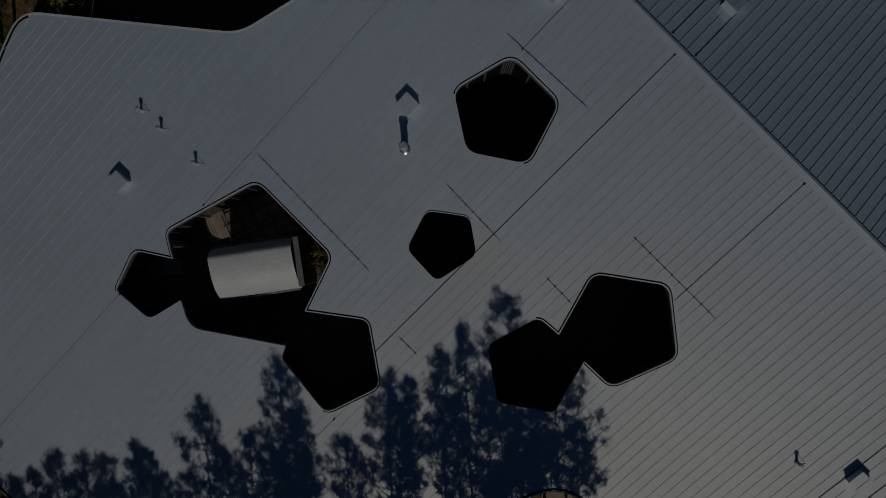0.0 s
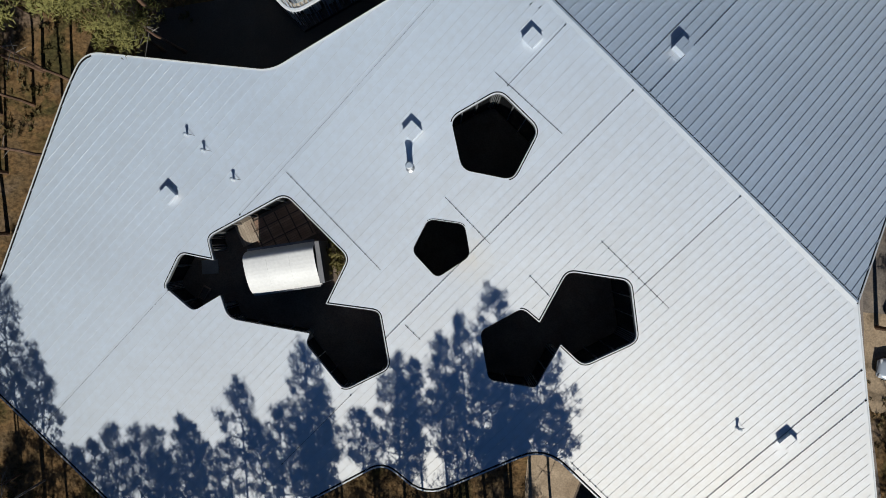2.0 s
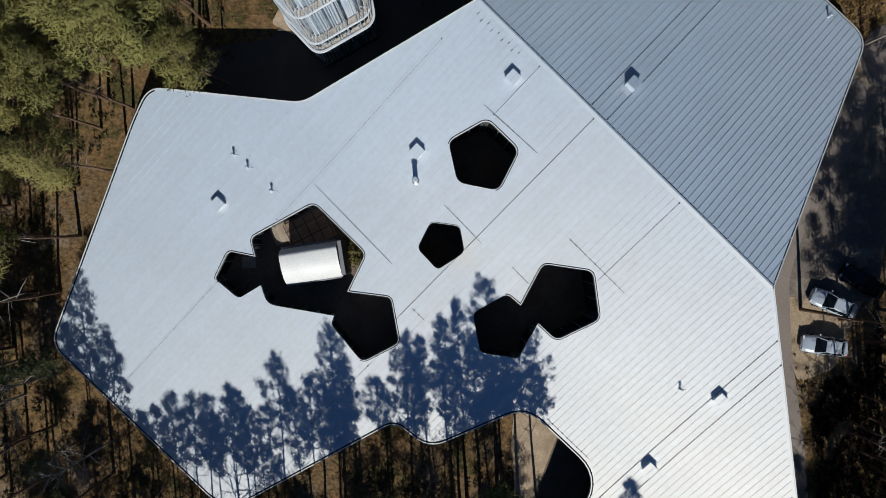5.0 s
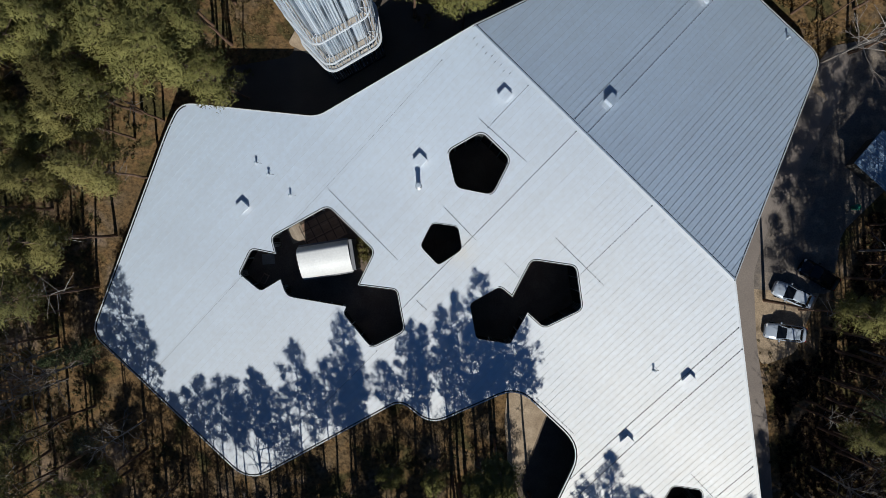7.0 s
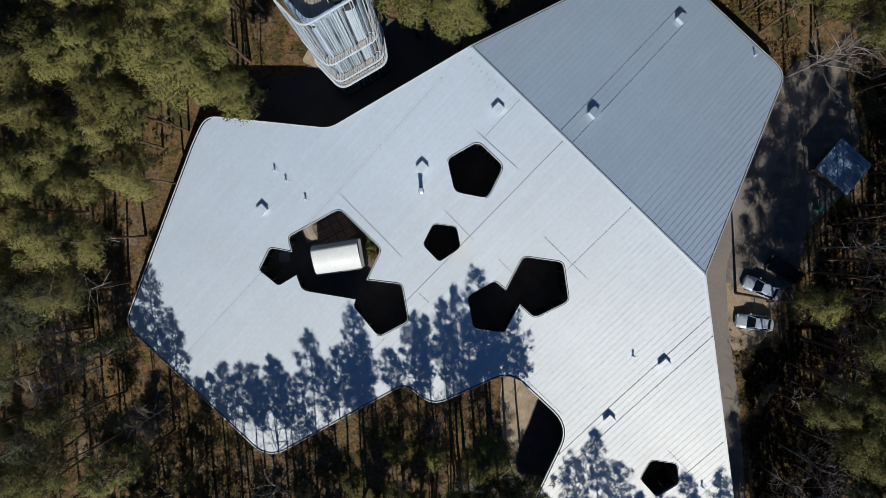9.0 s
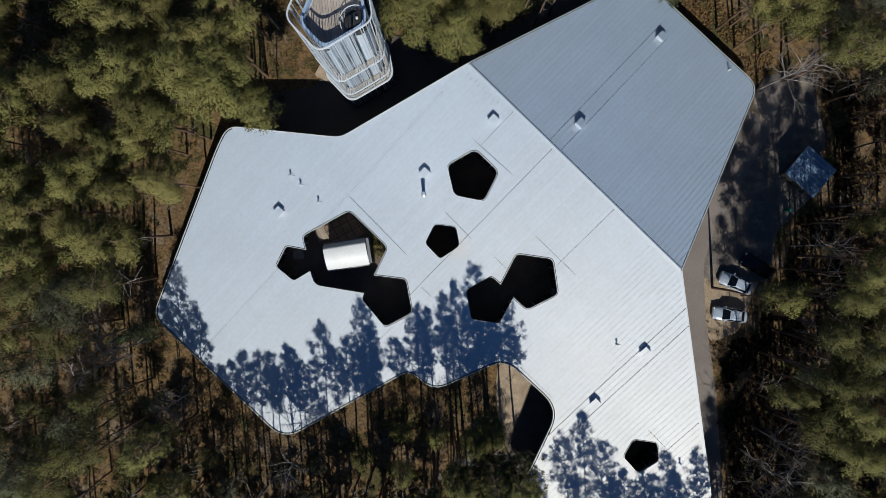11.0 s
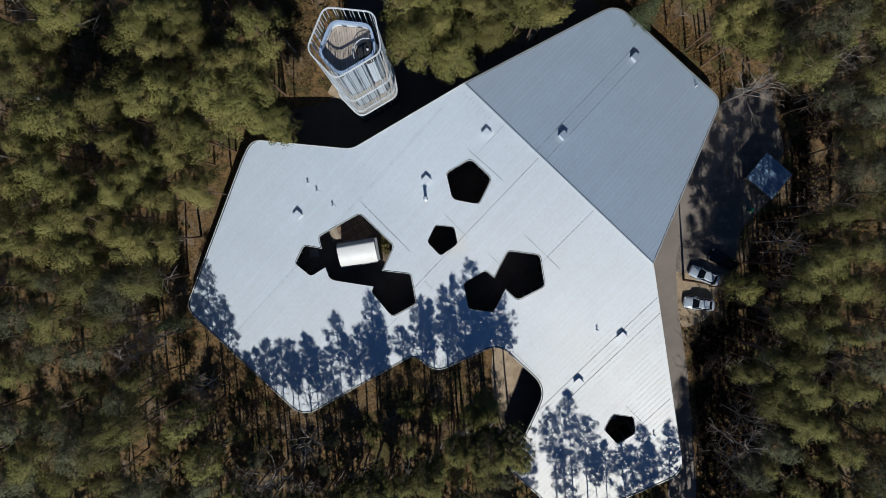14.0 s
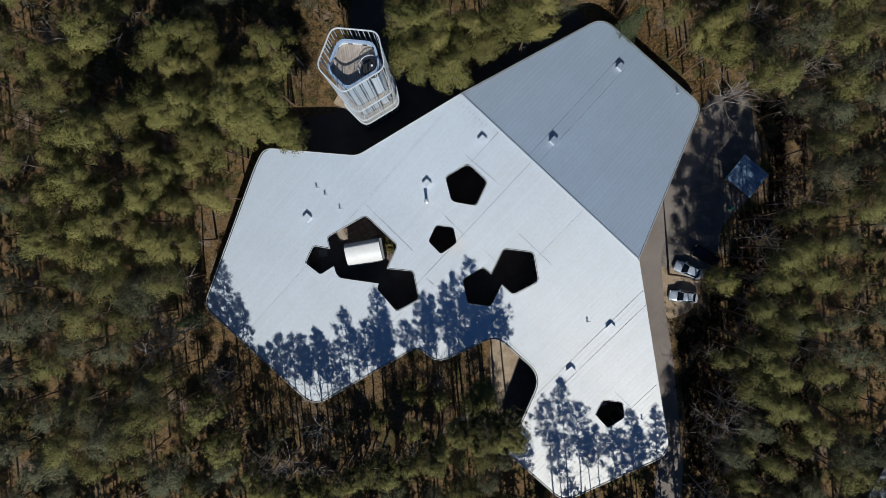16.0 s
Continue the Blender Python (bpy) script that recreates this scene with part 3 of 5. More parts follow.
# ---- things on the roof ----


def tilt_at(x, y):
    """The pose that lies on the roof at x, y: local x along the ridge, local y up the slope."""
    e = 0.2
    pu, pd = lifted(*[c + d for c, d in zip(to_uv(x, y), (-e, 0))], 0), lifted(*[c + d for c, d in zip(to_uv(x, y), (e, 0))], 0)
    yv = (Vector(pu) - Vector(pd)).normalized()
    xv = Vector((ALONG.x, ALONG.y, 0))
    zv = xv.cross(yv)
    m = Matrix((xv, yv, zv)).transposed().to_4x4()
    m.translation = (x, y, roof_z(x, y))
    return m


def roof_vent():
    t = tagged(empty("roof_vent"), "low square pale metal ventilation box on the seamed roof", "vent", "vents on the roof")
    b = Build()
    b.box(0, 0, 0.25, 0.94, 0.98, 0.56)
    bevelled(part("body", b, M_ROOF, t), 0.015)
    b = Build()
    b.box(0, 0, 0.535, 1.0, 1.04, 0.05)
    lid = part("lid", b, M_ROOF, t)
    b = Build()
    b.box(0.07, 0, 0.57, 0.03, 1.0, 0.024)
    part("seam", b, M_RIB, lid)
    b = Build()
    b.box(0, -0.72, 0.015, 0.9, 0.46, 0.02)
    part("apron", b, M_ROOF, t, "flat metal flashing below the box")
    return t


first = roof_vent()
spots = [(-2.72, 8.03), (5.46, 14.08), (23.87, -13.58), (-20.95, 3.43), (18.2, -20.15), (15.78, 13.68), (26.8, 25.3)]
first.matrix_basis = tilt_at(*spots[0])
for s in spots[1:]:
    copy_thing(first, tilt_at(*s))

stack = tagged(empty("flue_pipe", (-2.91, 5.45, roof_z(-2.91, 5.45))), "round white metal flue pipe standing on the roof", "chimney")
b = Build()
b.lathe(0, 0, [(0.34, -0.06), (0.33, 0.06), (0.22, 0.12), (0.21, 1.45)], 28)
part("pipe", b, M_STEEL, stack, smooth=False)
b = Build()
b.lathe(0, 0, [(0.24, 1.45), (0.27, 1.47), (0.27, 1.62), (0.19, 1.68)], 28)
part("cap", b, M_VENT, stack, "white round cap")


def small_vent():
    t = tagged(empty("vent_pipe"), "short slim vent pipe with a stay rod on the roof", "vent", "slim vent pipes on the roof")
    b = Build()
    b.lathe(0, 0, [(0.16, -0.02), (0.15, 0.04), (0.085, 0.08), (0.08, 0.5)], 16)
    part("pipe", b, M_VENT, t)
    b = Build()
    b.lathe(0, 0, [(0.12, 0.5), (0.13, 0.52), (0.13, 0.6), (0.05, 0.65)], 16)
    part("hood", b, M_VENT, t)
    b = Build()
    b.tube([(0.0, 0.05, 0.45), (0.52, 0.16, 0.02)], 0.016, 6)
    part("stay_rod", b, M_GUARD, t, "thin dark stay rod")
    return t


vp = small_vent()
vspots = [(-19.45, 7.85), (-18.18, 6.7), (-16.0, 4.6), (20.48, -12.78), (35.82, 21.5), (28.55, -27.6)]
vp.matrix_basis = pose(*vspots[0], roof_z(*vspots[0]), 0, 0, -20)
for s in vspots[1:]:
    copy_thing(vp, pose(*s, roof_z(*s), 0, 0, -20))

# ---- the chapel in the courtyard ----
chapel = tagged(empty("chapel", (-12.95, -2.0, 0.04), 9.2), "small chapel with a bright metal barrel-vault roof in a courtyard", "chapel")
b = Build()
b.box(0, 0, 1.5, 4.9, 3.0, 3.0)
part("wall", b, M_FRAME, chapel, "dark walls below the vault")
b = Build()
LV = 2.62
# the crown of the vault lies towards its north side, so that the long flank faces the sun
arc = [(0.95 + 0.75 * math.cos(math.pi * k / 28), 2.75 + 1.75 * math.sin(math.pi * k / 28)) if k < 14 else (0.95 + 2.67 * math.cos(math.pi * k / 28), 2.75 + 1.75 * math.sin(math.pi * k / 28)) for k in range(29)]
arc_in = [(0.95 * y, z - 0.09) for y, z in arc]
for x0, x1 in [(-LV, -LV / 3), (-LV / 3 + 0.004, LV / 3), (LV / 3 + 0.004, LV + 0.17)]:
    vs = [(x, y, z) for x in (x0, x1) for y, z in arc] + [(x, y, z) for x in (x0, x1) for y, z in arc_in]
    fs = [(k, k + 1, 29 + k + 1, 29 + k) for k in range(28)] + [(58 + k, 87 + k, 87 + k + 1, 58 + k + 1) for k in range(28)]
    fs += [(k, 58 + k, 58 + k + 1, k + 1) for k in range(28)] + [(29 + k, 29 + k + 1, 87 + k + 1, 87 + k) for k in range(28)] + [(0, 29, 87, 58), (28, 86, 115, 57)]
    b.add(vs, fs)
vault = part("vault_roof", b, M_VAULT, chapel, "smooth bright zinc barrel vault", smooth=False)
b = Build()
b.box(0, 1.78, 2.78, 5.3, 0.22, 0.12)
b.box(0, -1.78, 2.78, 5.3, 0.16, 0.10)
part("eaves_gutter", b, M_GREYROOF, chapel, "grey gutter along the vault")
b = Build()
b.box(3.0, 0.05, 1.95, 0.40, 3.25, 3.9)
bevelled(part("porch", b, M_GREYROOF, chapel, "grey porch at the gable end"), 0.03)
n = 29
for x in (-2.45, 2.6):
    b = Build()
    b.add([(x, 0.93 * y, z - 0.1) for y, z in arc] + [(x + 0.06, 0.93 * y, z - 0.1) for y, z in arc], [tuple(range(n)), tuple(range(n, 2 * n))[::-1]] + [(k, n + k, n + k + 1, k + 1) for k in range(n - 1)])
    part("gable", b, M_DARKGLASS, chapel, "dark glazed gable end")

# timber deck and slab in the courtyard
deck = tagged(empty("courtyard_deck", (-13.8, 1.15, 0.05), 27), "brown slatted timber deck in the courtyard", "deck")
for k in range(16):
    b = Build()
    b.box(0, -1.55 + 0.2 * k, 0.08, 4.6 - 0.12 * max(0, k - 8), 0.17, 0.05)
    part("board", b, M_BROWN, deck)
for k in range(5):
    b = Build()
    b.box(-2.1 + 1.05 * k, 0, 0.13, 0.09, 3.0, 0.10)
    part("batten", b, M_BATTEN, deck, "dark brown cross batten")
for y in (-0.5, 0.75):
    b = Build()
    b.box(0, y, 0.15, 4.5, 0.08, 0.10)
    part("batten", b, M_BATTEN, deck, "dark brown cross batten")
pad = tagged(empty("boarded_landing", (-16.7, 0.85, 0.04), 24), "low landing of pale tan boards beside the deck", "deck")
for k in range(8):
    b = Build()
    b.box(-0.7 + 0.2 * k, 0, 0.08, 0.185, 2.1, 0.16)
    part("board", b, M_DECK, pad)
step = tagged(empty("stone_step", (-19.75, -2.1, 0.04), 4), "grey-brown stone step on the courtyard floor", "step")
b = Build()
b.box(0, 0, 0.07, 1.35, 1.15, 0.14)
bevelled(part("slab", b, M_KERB, step), 0.02)
trough = tagged(empty("planter_trough", (-20.15, -4.25, 0.04), -27), "dark open timber planter on the courtyard floor", "planter")
for x, y, w, d in [(0, 0.5, 0.62, 0.06), (0, -0.5, 0.62, 0.06), (0.28, 0, 0.06, 0.94), (-0.28, 0, 0.06, 0.94)]:
    b = Build()
    b.box(x, y, 0.2, w, d, 0.4)
    part("side_board", b, M_BROWN, trough)
b = Build()
b.box(0, 0, 0.14, 0.5, 0.94, 0.28)
part("soil", b, M_COURT, trough, "dark soil")
rod = tagged(empty("court_bench", (24.1, -27.0, 0.04), 18), "plain grey bench in a small courtyard", "bench")
b = Build()
b.box(0, 0, 0.45, 1.7, 0.42, 0.07)
part("seat", b, M_STEEL, rod)
for x in (-0.65, 0.65):
    b = Build()
    b.box(x, 0, 0.21, 0.08, 0.38, 0.42)
    part("leg", b, M_FRAME, rod)

# ---- the observation tower ----
TOWER = [(-15.15, 20.6), (-12.05, 17.35), (-6.95, 20.3), (-7.75, 24.6), (-13.2, 25.2)]     # counter-clockwise
tower = tagged(empty("observation_tower"), "tall white pentagonal lookout tower screened by upright steel tubes", "tower")
screen = rounded(TOWER, 0.95, 5)
body_line = rounded(offset(TOWER, 0.72), 1.0, 5)
TOP_Z, PARAPET_Z, DECK_Z = 26.0, 24.4, 22.9


def level_ring(poly, d0, d1, z0, z1):
    a, c = offset(poly, d0), offset(poly, d1)
    n = len(poly)
    b = Build()
    vs = []
    for p, q in zip(a, c):
        vs += [(*p, z0), (*q, z0), (*q, z1), (*p, z1)]
    b.add(vs, [(4 * i + e, 4 * ((i + 1) % n) + e, 4 * ((i + 1) % n) + (e + 1) % 4, 4 * i + (e + 1) % 4) for i in range(n) for e in range(4)])
    return b


for z, h, w in [(6.6, 0.14, 0.2), (13.4, 0.12, 0.17), (TOP_Z, 0.18, 0.17)]:
    bevelled(part("ring_beam", level_ring(screen, -w / 2, w / 2, z, z + h), M_WHITE, tower, "white steel ring beam"), 0.04)
skirt = offset(screen, -0.18)
bevelled(part("ring_beam", level_ring(skirt, -0.12, 0.12, 4.60, 4.80), M_WHITE, tower, "white steel ring beam at the foot"), 0.04)
part("sill", level_ring(skirt, 0.14, 0.50, 4.55, 4.65), M_TOWERDECK, tower, "tan timber sill above the foot")
for z in (6.6, 13.4):
    part("ledge", level_ring(screen, 0.14, 0.62, z - 0.02, z + 0.05), M_TOWERDECK, tower, "tan timber ledge behind the ring beam")
    pts = densified(screen, 0.9)
    inn = offset(pts, 0.9)
    for i in range(0, len(pts), 2):
        b = Build()
        b.tube([(*pts[i], z + 0.1), (*inn[i], z + 0.1)], 0.05, 6)
        part("bracket", b, M_WHITE, tower)

# upright tubes of the screen, unevenly spaced
rng = random.Random(5)
pts = densified(screen, 0.12)
i = 0.0
while i < len(pts):
    p = pts[int(i)]
    b = Build()
    b.tube([(*p, 0.5), (*p, TOP_Z + 0.1)], rng.choice((0.025, 0.035, 0.05, 0.065)), 6)
    part("upright_tube", b, M_TUBE, tower)
    i += rng.choice((1.5, 2.2, 3.0, 3.8, 5.0))

# wall of tall panels behind the screen, some of them glazed
ring = densified(body_line, 0.55)
n = len(ring)
inn = offset(ring, 0.16)
for k in range(n):
    a, c, d, e = ring[k], ring[(k + 1) % n], inn[(k + 1) % n], inn[k]
    g = 0.03
    a2, c2 = Vector(a).lerp(Vector(c), g), Vector(a).lerp(Vector(c), 1 - g)
    b = Build()
    b.prism([tuple(a2), tuple(c2), d, e], 0.6, PARAPET_Z - 0.5)
    glazed = rng.random() < 0.24
    part("wall_panel", b, M_TOWERGLASS if glazed else M_TOWERWALL, tower, "dark glazed strip" if glazed else "")
part("parapet", level_ring(body_line, -0.06, 0.20, PARAPET_Z - 0.9, PARAPET_Z - 0.2), M_PARAPET, tower, "bluish parapet coping of the lookout deck")
part("plinth", level_ring(offset(TOWER, -0.1), 0, 1.4, -0.1, 0.5), M_FRAME, tower, "dark plinth")
b = Build()
b.prism(offset(TOWER, 0.8), DECK_Z - 0.4, DECK_Z - 0.1)
lookout = part("lookout_floor", b, M_FRAME, tower, "dark frame of the lookout deck")
# deck boards
dk = offset(TOWER, 0.92)
ang = math.radians(97)
ax, ay = Vector((math.cos(ang), math.sin(ang))), Vector((-math.sin(ang), math.cos(ang)))
cen = Vector((-11.0, 21.6))
for k in range(-14, 15):
    poly = [tuple(((Vector(p) - cen).dot(ax), (Vector(p) - cen).dot(ay))) for p in dk]
    q = clip(clip(poly, 1, k * 0.28, False), 1, k * 0.28 + 0.255, True)
    if len(q) > 2:
        b = Build()
        b.prism([tuple(cen + ax * u + ay * v) for u, v in q], DECK_Z - 0.1, DECK_Z)
        part("deck_board", b, M_LOOKOUT, lookout)
# round stair hood with a rail
b = Build()
b.lathe(-8.9, 20.95, [(1.12, DECK_Z), (1.12, DECK_Z + 0.9), (1.05, DECK_Z + 1.0), (0.2, DECK_Z + 1.12)], 32)
hood = part("stair_hood", b, M_BLACK, tower, "round black hood over the stair")
b = Build()
b.lathe(-8.75, 21.15, [(0.14, DECK_Z + 1.05), (0.14, DECK_Z + 1.3), (0.05, DECK_Z + 1.36)], 12)
part("vent_cap", b, M_WHITE, hood, "small white cap")
arcp = [(-8.9 + 1.5 * math.cos(a), 20.95 + 1.5 * math.sin(a), DECK_Z + 1.0) for a in (math.radians(60 + 8 * k) for k in range(19))]
for drop, r in ((0.0, 0.05), (0.5, 0.035)):
    b = Build()
    b.tube([(x, y, z - drop) for x, y, z in arcp], r, 6)
    part("stair_rail", b, M_WHITE, tower, "curved white guard rail")
for q in arcp[::3]:
    b = Build()
    b.tube([(q[0], q[1], DECK_Z), q], 0.035, 6)
    part("rail_post", b, M_WHITE, tower)

# ---- ground ----
def plate(name, poly, z0, z1, mat, label, category):
    b = Build()
    b.prism(poly if area(poly) > 0 else poly[::-1], z0, z1)
    ob = part(name, b, mat, None)
    return tagged(ob, label, category, kind="structure")


axis = [-2500, -1200, -600, -320, -200, -140] + [-110 + 4 * k for k in range(56)] + [140, 200, 320, 600, 1200, 2500]


def ground_z(x, y):
    if inside(x, y, near_building):
        return -0.02
    return 0.28 * noise.noise((x * 0.07, y * 0.07, 3.1)) - 0.12 - 0.02


near_building = offset(OUTLINE[::-1], -7.0)
verts = [(x, y, ground_z(x, y)) for y in axis for x in axis]
n = len(axis)
faces = [(j * n + i, j * n + i + 1, (j + 1) * n + i + 1, (j + 1) * n + i) for j in range(n - 1) for i in range(n - 1)]
me = mesh_of("ground", verts, faces, M_FLOOR)
me.polygons.foreach_set("use_smooth", [True] * len(me.polygons))
tagged(new("ground", me), "brown pine-needle forest floor with moss and humus", "ground", kind="structure")

plate("road", rounded([(29.5, -2.0), (33.0, -36.0), (29.0, -80.0), (33.6, -80.0), (37.0, -37.4), (35.7, -20.2), (34.3, -11.0), (33.9, -3.5), (35.2, 0.8), (38.6, 7.0), (42.6, 14.0), (44.6, 20.5), (41.6, 20.6), (38.0, 16.0)], 1.0),
      -0.3, 0.06, M_ASPHALT, "narrow tan-grey paved drive along the building", "road")
plate("yard", rounded([(33.0, -5.2), (42.6, -5.8), (43.6, 1.0), (48.6, 6.0), (50.0, 13.0), (47.6, 22.5), (42.0, 21.5), (37.0, 14.0), (32.6, 1.0)], 1.0), -0.3, 0.052, M_YARD, "gravel yard between the drive and the hut, coloured dark and pale for dappled shade", "yard")
plate("parking_verge", rounded([(33.2, -4.6), (33.8, -11.0), (35.0, -13.8), (38.6, -12.4), (40.4, -7.6), (41.4, -5.4), (38.4, -4.2)], 0.8), -0.3, 0.045, M_VERGE, "sandy gravel parking verge beside the drive", "parking")
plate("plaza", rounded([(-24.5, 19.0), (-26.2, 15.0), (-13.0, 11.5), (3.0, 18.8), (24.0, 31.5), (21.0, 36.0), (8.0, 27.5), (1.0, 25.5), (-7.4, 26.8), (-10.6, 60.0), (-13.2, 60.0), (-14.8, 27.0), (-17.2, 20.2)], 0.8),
      -0.3, 0.03, M_PLAZA, "paved forecourt round the tower, coloured dark for the shade on it", "pavement")
# sand ends at the roof's shadow line, where the darkened forecourt takes over
plate("sand_path", rounded([(-17.6, 21.6), (-15.0, 20.3), (-14.8, 24.5), (-16.4, 23.8)], 0.5), -0.3, 0.05, M_SAND, "pale sandy path at the tower foot", "path")
plate("sand_patch", rounded([(40.5, 18.9), (39.6, 17.4), (40.4, 16.4), (41.9, 15.5), (41.0, 17.0)], 0.25), -0.3, 0.068, M_SAND, "pale sandy corner at the end of the drive", "path")
plate("terrace", rounded([(6.9, -14.6), (13.4, -20.6), (9.6, -31.0), (7.0, -27.0), (6.4, -20.0)], 0.8), -0.3, 0.045, M_SAND, "pale sandy terrace under the eaves", "terrace")
# dark plate added along the roof's shadow edge to deepen the terrace's shade
plate("paved_strip", [(10.96, -19.46), (14.5, -21.5), (12.5, -31.0), (7.1, -29.9)], -0.3, 0.052, M_COURT, "dark strip laid over the shaded east part of the terrace", "pavement")

# ---- hut with a metal roof beside the drive ----
hut = tagged(empty("garden_hut", (46.5, 8.6, 0), 50), "small square dark hut with a blue-grey metal roof", "hut")
b = Build()
b.box(0, 0, 1.2, 3.7, 3.8, 2.5)
part("wall", b, M_HUTWALL, hut)
hroof = Build()
hroof.box(0, 0, 0, 4.6, 4.9, 0.14, m=pose(0, 0, 2.72, 3, 0, 0))
hr = part("roof", hroof, M_HUTROOF, hut)
for k in range(8):
    b = Build()
    b.box(0, 0, 0, 0.03, 4.9, 0.05, m=pose(-2.1 + 0.6 * k, 0, 2.81, 3, 0, 0))
    part("seam", b, M_RIB, hr)
b = Build()
b.box(1.87, -0.6, 1.0, 0.06, 0.9, 2.0)
part("door", b, M_BROWN, hut, "brown boarded door")
crates = tagged(empty("firewood_crate", (48.6, 6.4, -0.05), 35), "small crate of pale firewood beside the hut", "crate")
b = Build()
b.box(0, 0, 0.35, 1.1, 0.8, 0.7)
part("crate_body", b, M_BROWN, crates)
for k in range(7):
    b = Build()
    b.tube([(-0.45, -0.3 + 0.1 * k, 0.74 + 0.05 * (k % 2)), (0.45, -0.28 + 0.1 * k, 0.74 + 0.05 * (k % 2))], 0.06, 7)
    part("log", b, M_SAND, crates)

shed = tagged(empty("outbuilding", (69.2, -42.6, 0), -30), "low outbuilding with a flat grey roof among the pines", "building")
b = Build()
b.box(0, 0, 1.3, 8.4, 8.4, 2.8)
part("wall", b, M_HUTWALL, shed)
b = Build()
b.box(0, 0, 2.85, 9.2, 9.2, 0.3)
bevelled(part("roof", b, M_GREYROOF, shed), 0.03)
b = Build()
b.box(-1.2, 1.5, 3.04, 0.12, 3.2, 0.10)
part("roof_strip", b, M_FRAME, shed, "dark strip on the roof")

bin_ = tagged(empty("rubbish_bin", (44.8, 3.8, 0.05)), "small green plastic bin standing near the hut", "bin")
b = Build()
b.lathe(0, 0, [(0.26, 0.0), (0.32, 0.85), (0.34, 0.87), (0.34, 0.93), (0.1, 1.0)], 16)
part("barrel", b, M_GREEN, bin_)

scrap = tagged(part("plastic_sheet", (lambda q: (q.box(0, 0, 0.18, 0.95, 0.42, 0.22, 12), q)[1])(Build()), M_SHEET, None), "crumpled white plastic sheet lying on the forest floor", "litter")
scrap.matrix_basis = pose(-60.6, 21.2, 0.0, 0, 0, -15)
bevelled(scrap, 0.1, 3)


# ---- cars ----
def car(paint, label, x, y, heading):
    t = tagged(empty("parked_car", (x, y, 0.05), heading), label, "car", "cars by the drive")
    # body: sections along the length, front at +x
    secs = [(-2.30, 0.62, 0.45, 0.72), (-2.22, 0.78, 0.30, 0.90), (-1.75, 0.88, 0.22, 0.98), (-0.8, 0.91, 0.2, 0.96), (0.4, 0.91, 0.2, 0.95), (0.95, 0.90, 0.2, 0.93),
            (1.6, 0.88, 0.22, 0.83), (2.05, 0.80, 0.26, 0.74), (2.26, 0.64, 0.34, 0.62)]
    b = Build()
    vs = []
    for sx, w, lo, hi in secs:
        vs += [(sx, -w * 0.9, lo), (sx, -w, lo + 0.15), (sx, -w, hi - 0.22), (sx, -w * 0.86, hi - 0.03), (sx, -w * 0.5, hi), (sx, w * 0.5, hi), (sx, w * 0.86, hi - 0.03), (sx, w, hi - 0.22), (sx, w, lo + 0.15), (sx, w * 0.9, lo)]
    m = 10
    fs = [(i * m + k, i * m + (k + 1) % m, (i + 1) * m + (k + 1) % m, (i + 1) * m + k) for i in range(len(secs) - 1) for k in range(m)]
    fs += [tuple(range(m))[::-1], tuple(range((len(secs) - 1) * m, len(secs) * m))]
    b.add(vs, fs)
    part("body", b, paint, t, smooth=True)
    # glasshouse
    lo4 = [(-1.85, 0.76), (-1.0, 0.82), (0.3, 0.82), (1.02, 0.76)]
    hi4 = [(-1.28, 0.55), (-0.7, 0.62), (-0.1, 0.62), (0.22, 0.57)]
    b = Build()
    vs = [(p, s * w, 0.94) for s in (-1, 1) for p, w in lo4] + [(p, s * w, 1.42) for s in (-1, 1) for p, w in hi4]
    b.add(vs, [(0, 1, 9, 8), (1, 2, 10, 9), (2, 3, 11, 10), (4, 12, 13, 5), (5, 13, 14, 6), (6, 14, 15, 7), (3, 7, 15, 11), (0, 8, 12, 4), (8, 9, 10, 11, 15, 14, 13, 12)])
    part("glasshouse", b, M_CARGLASS, t, "dark tinted windows")
    b = Build()
    vs = [(p, s * w * 1.01, 1.425) for s in (-1, 1) for p, w in hi4] + [(p * 0.93 - 0.03, s * w * 0.8, 1.47) for s in (-1, 1) for p, w in hi4]
    b.add(vs, [(8, 9, 10, 11, 15, 14, 13, 12), (0, 1, 9, 8), (1, 2, 10, 9), (2, 3, 11, 10), (4, 12, 13, 5), (5, 13, 14, 6), (6, 14, 15, 7), (3, 7, 15, 11), (0, 8, 12, 4)])
    part("roof_skin", b, paint, t, smooth=False)
    for s in (-1, 1):
        for (p0, w0), (p1, w1) in (((-1.85, 0.77), (-1.28, 0.56)), ((1.02, 0.77), (0.22, 0.58)), ((-0.4, 0.83), (-0.4, 0.63))):
            b = Build()
            b.tube([(p0, s * w0, 0.94), (p1, s * w1, 1.43)], 0.045, 6)
            part("pillar", b, paint, t)
        b = Build()
        b.box(0.72, s * 1.0, 0.98, 0.16, 0.2, 0.13)
        bevelled(part("wing_mirror", b, paint, t), 0.03)
        b = Build()
        b.box(2.1, s * 0.58, 0.66, 0.22, 0.34, 0.12, s * -14)
        bevelled(part("headlight", b, M_HEADLIGHT, t), 0.03)
        b = Build()
        b.box(-2.2, s * 0.62, 0.80, 0.12, 0.3, 0.16, s * 14)
        bevelled(part("tail_light", b, M_TAILLIGHT, t), 0.03)
        for wx in (-1.38, 1.36):
            b = Build()
            b.tube([(wx, s * 0.74, 0.32), (wx, s * 0.95, 0.32)], 0.32, 18)
            wh = part("wheel", b, M_TYRE, t)
            b = Build()
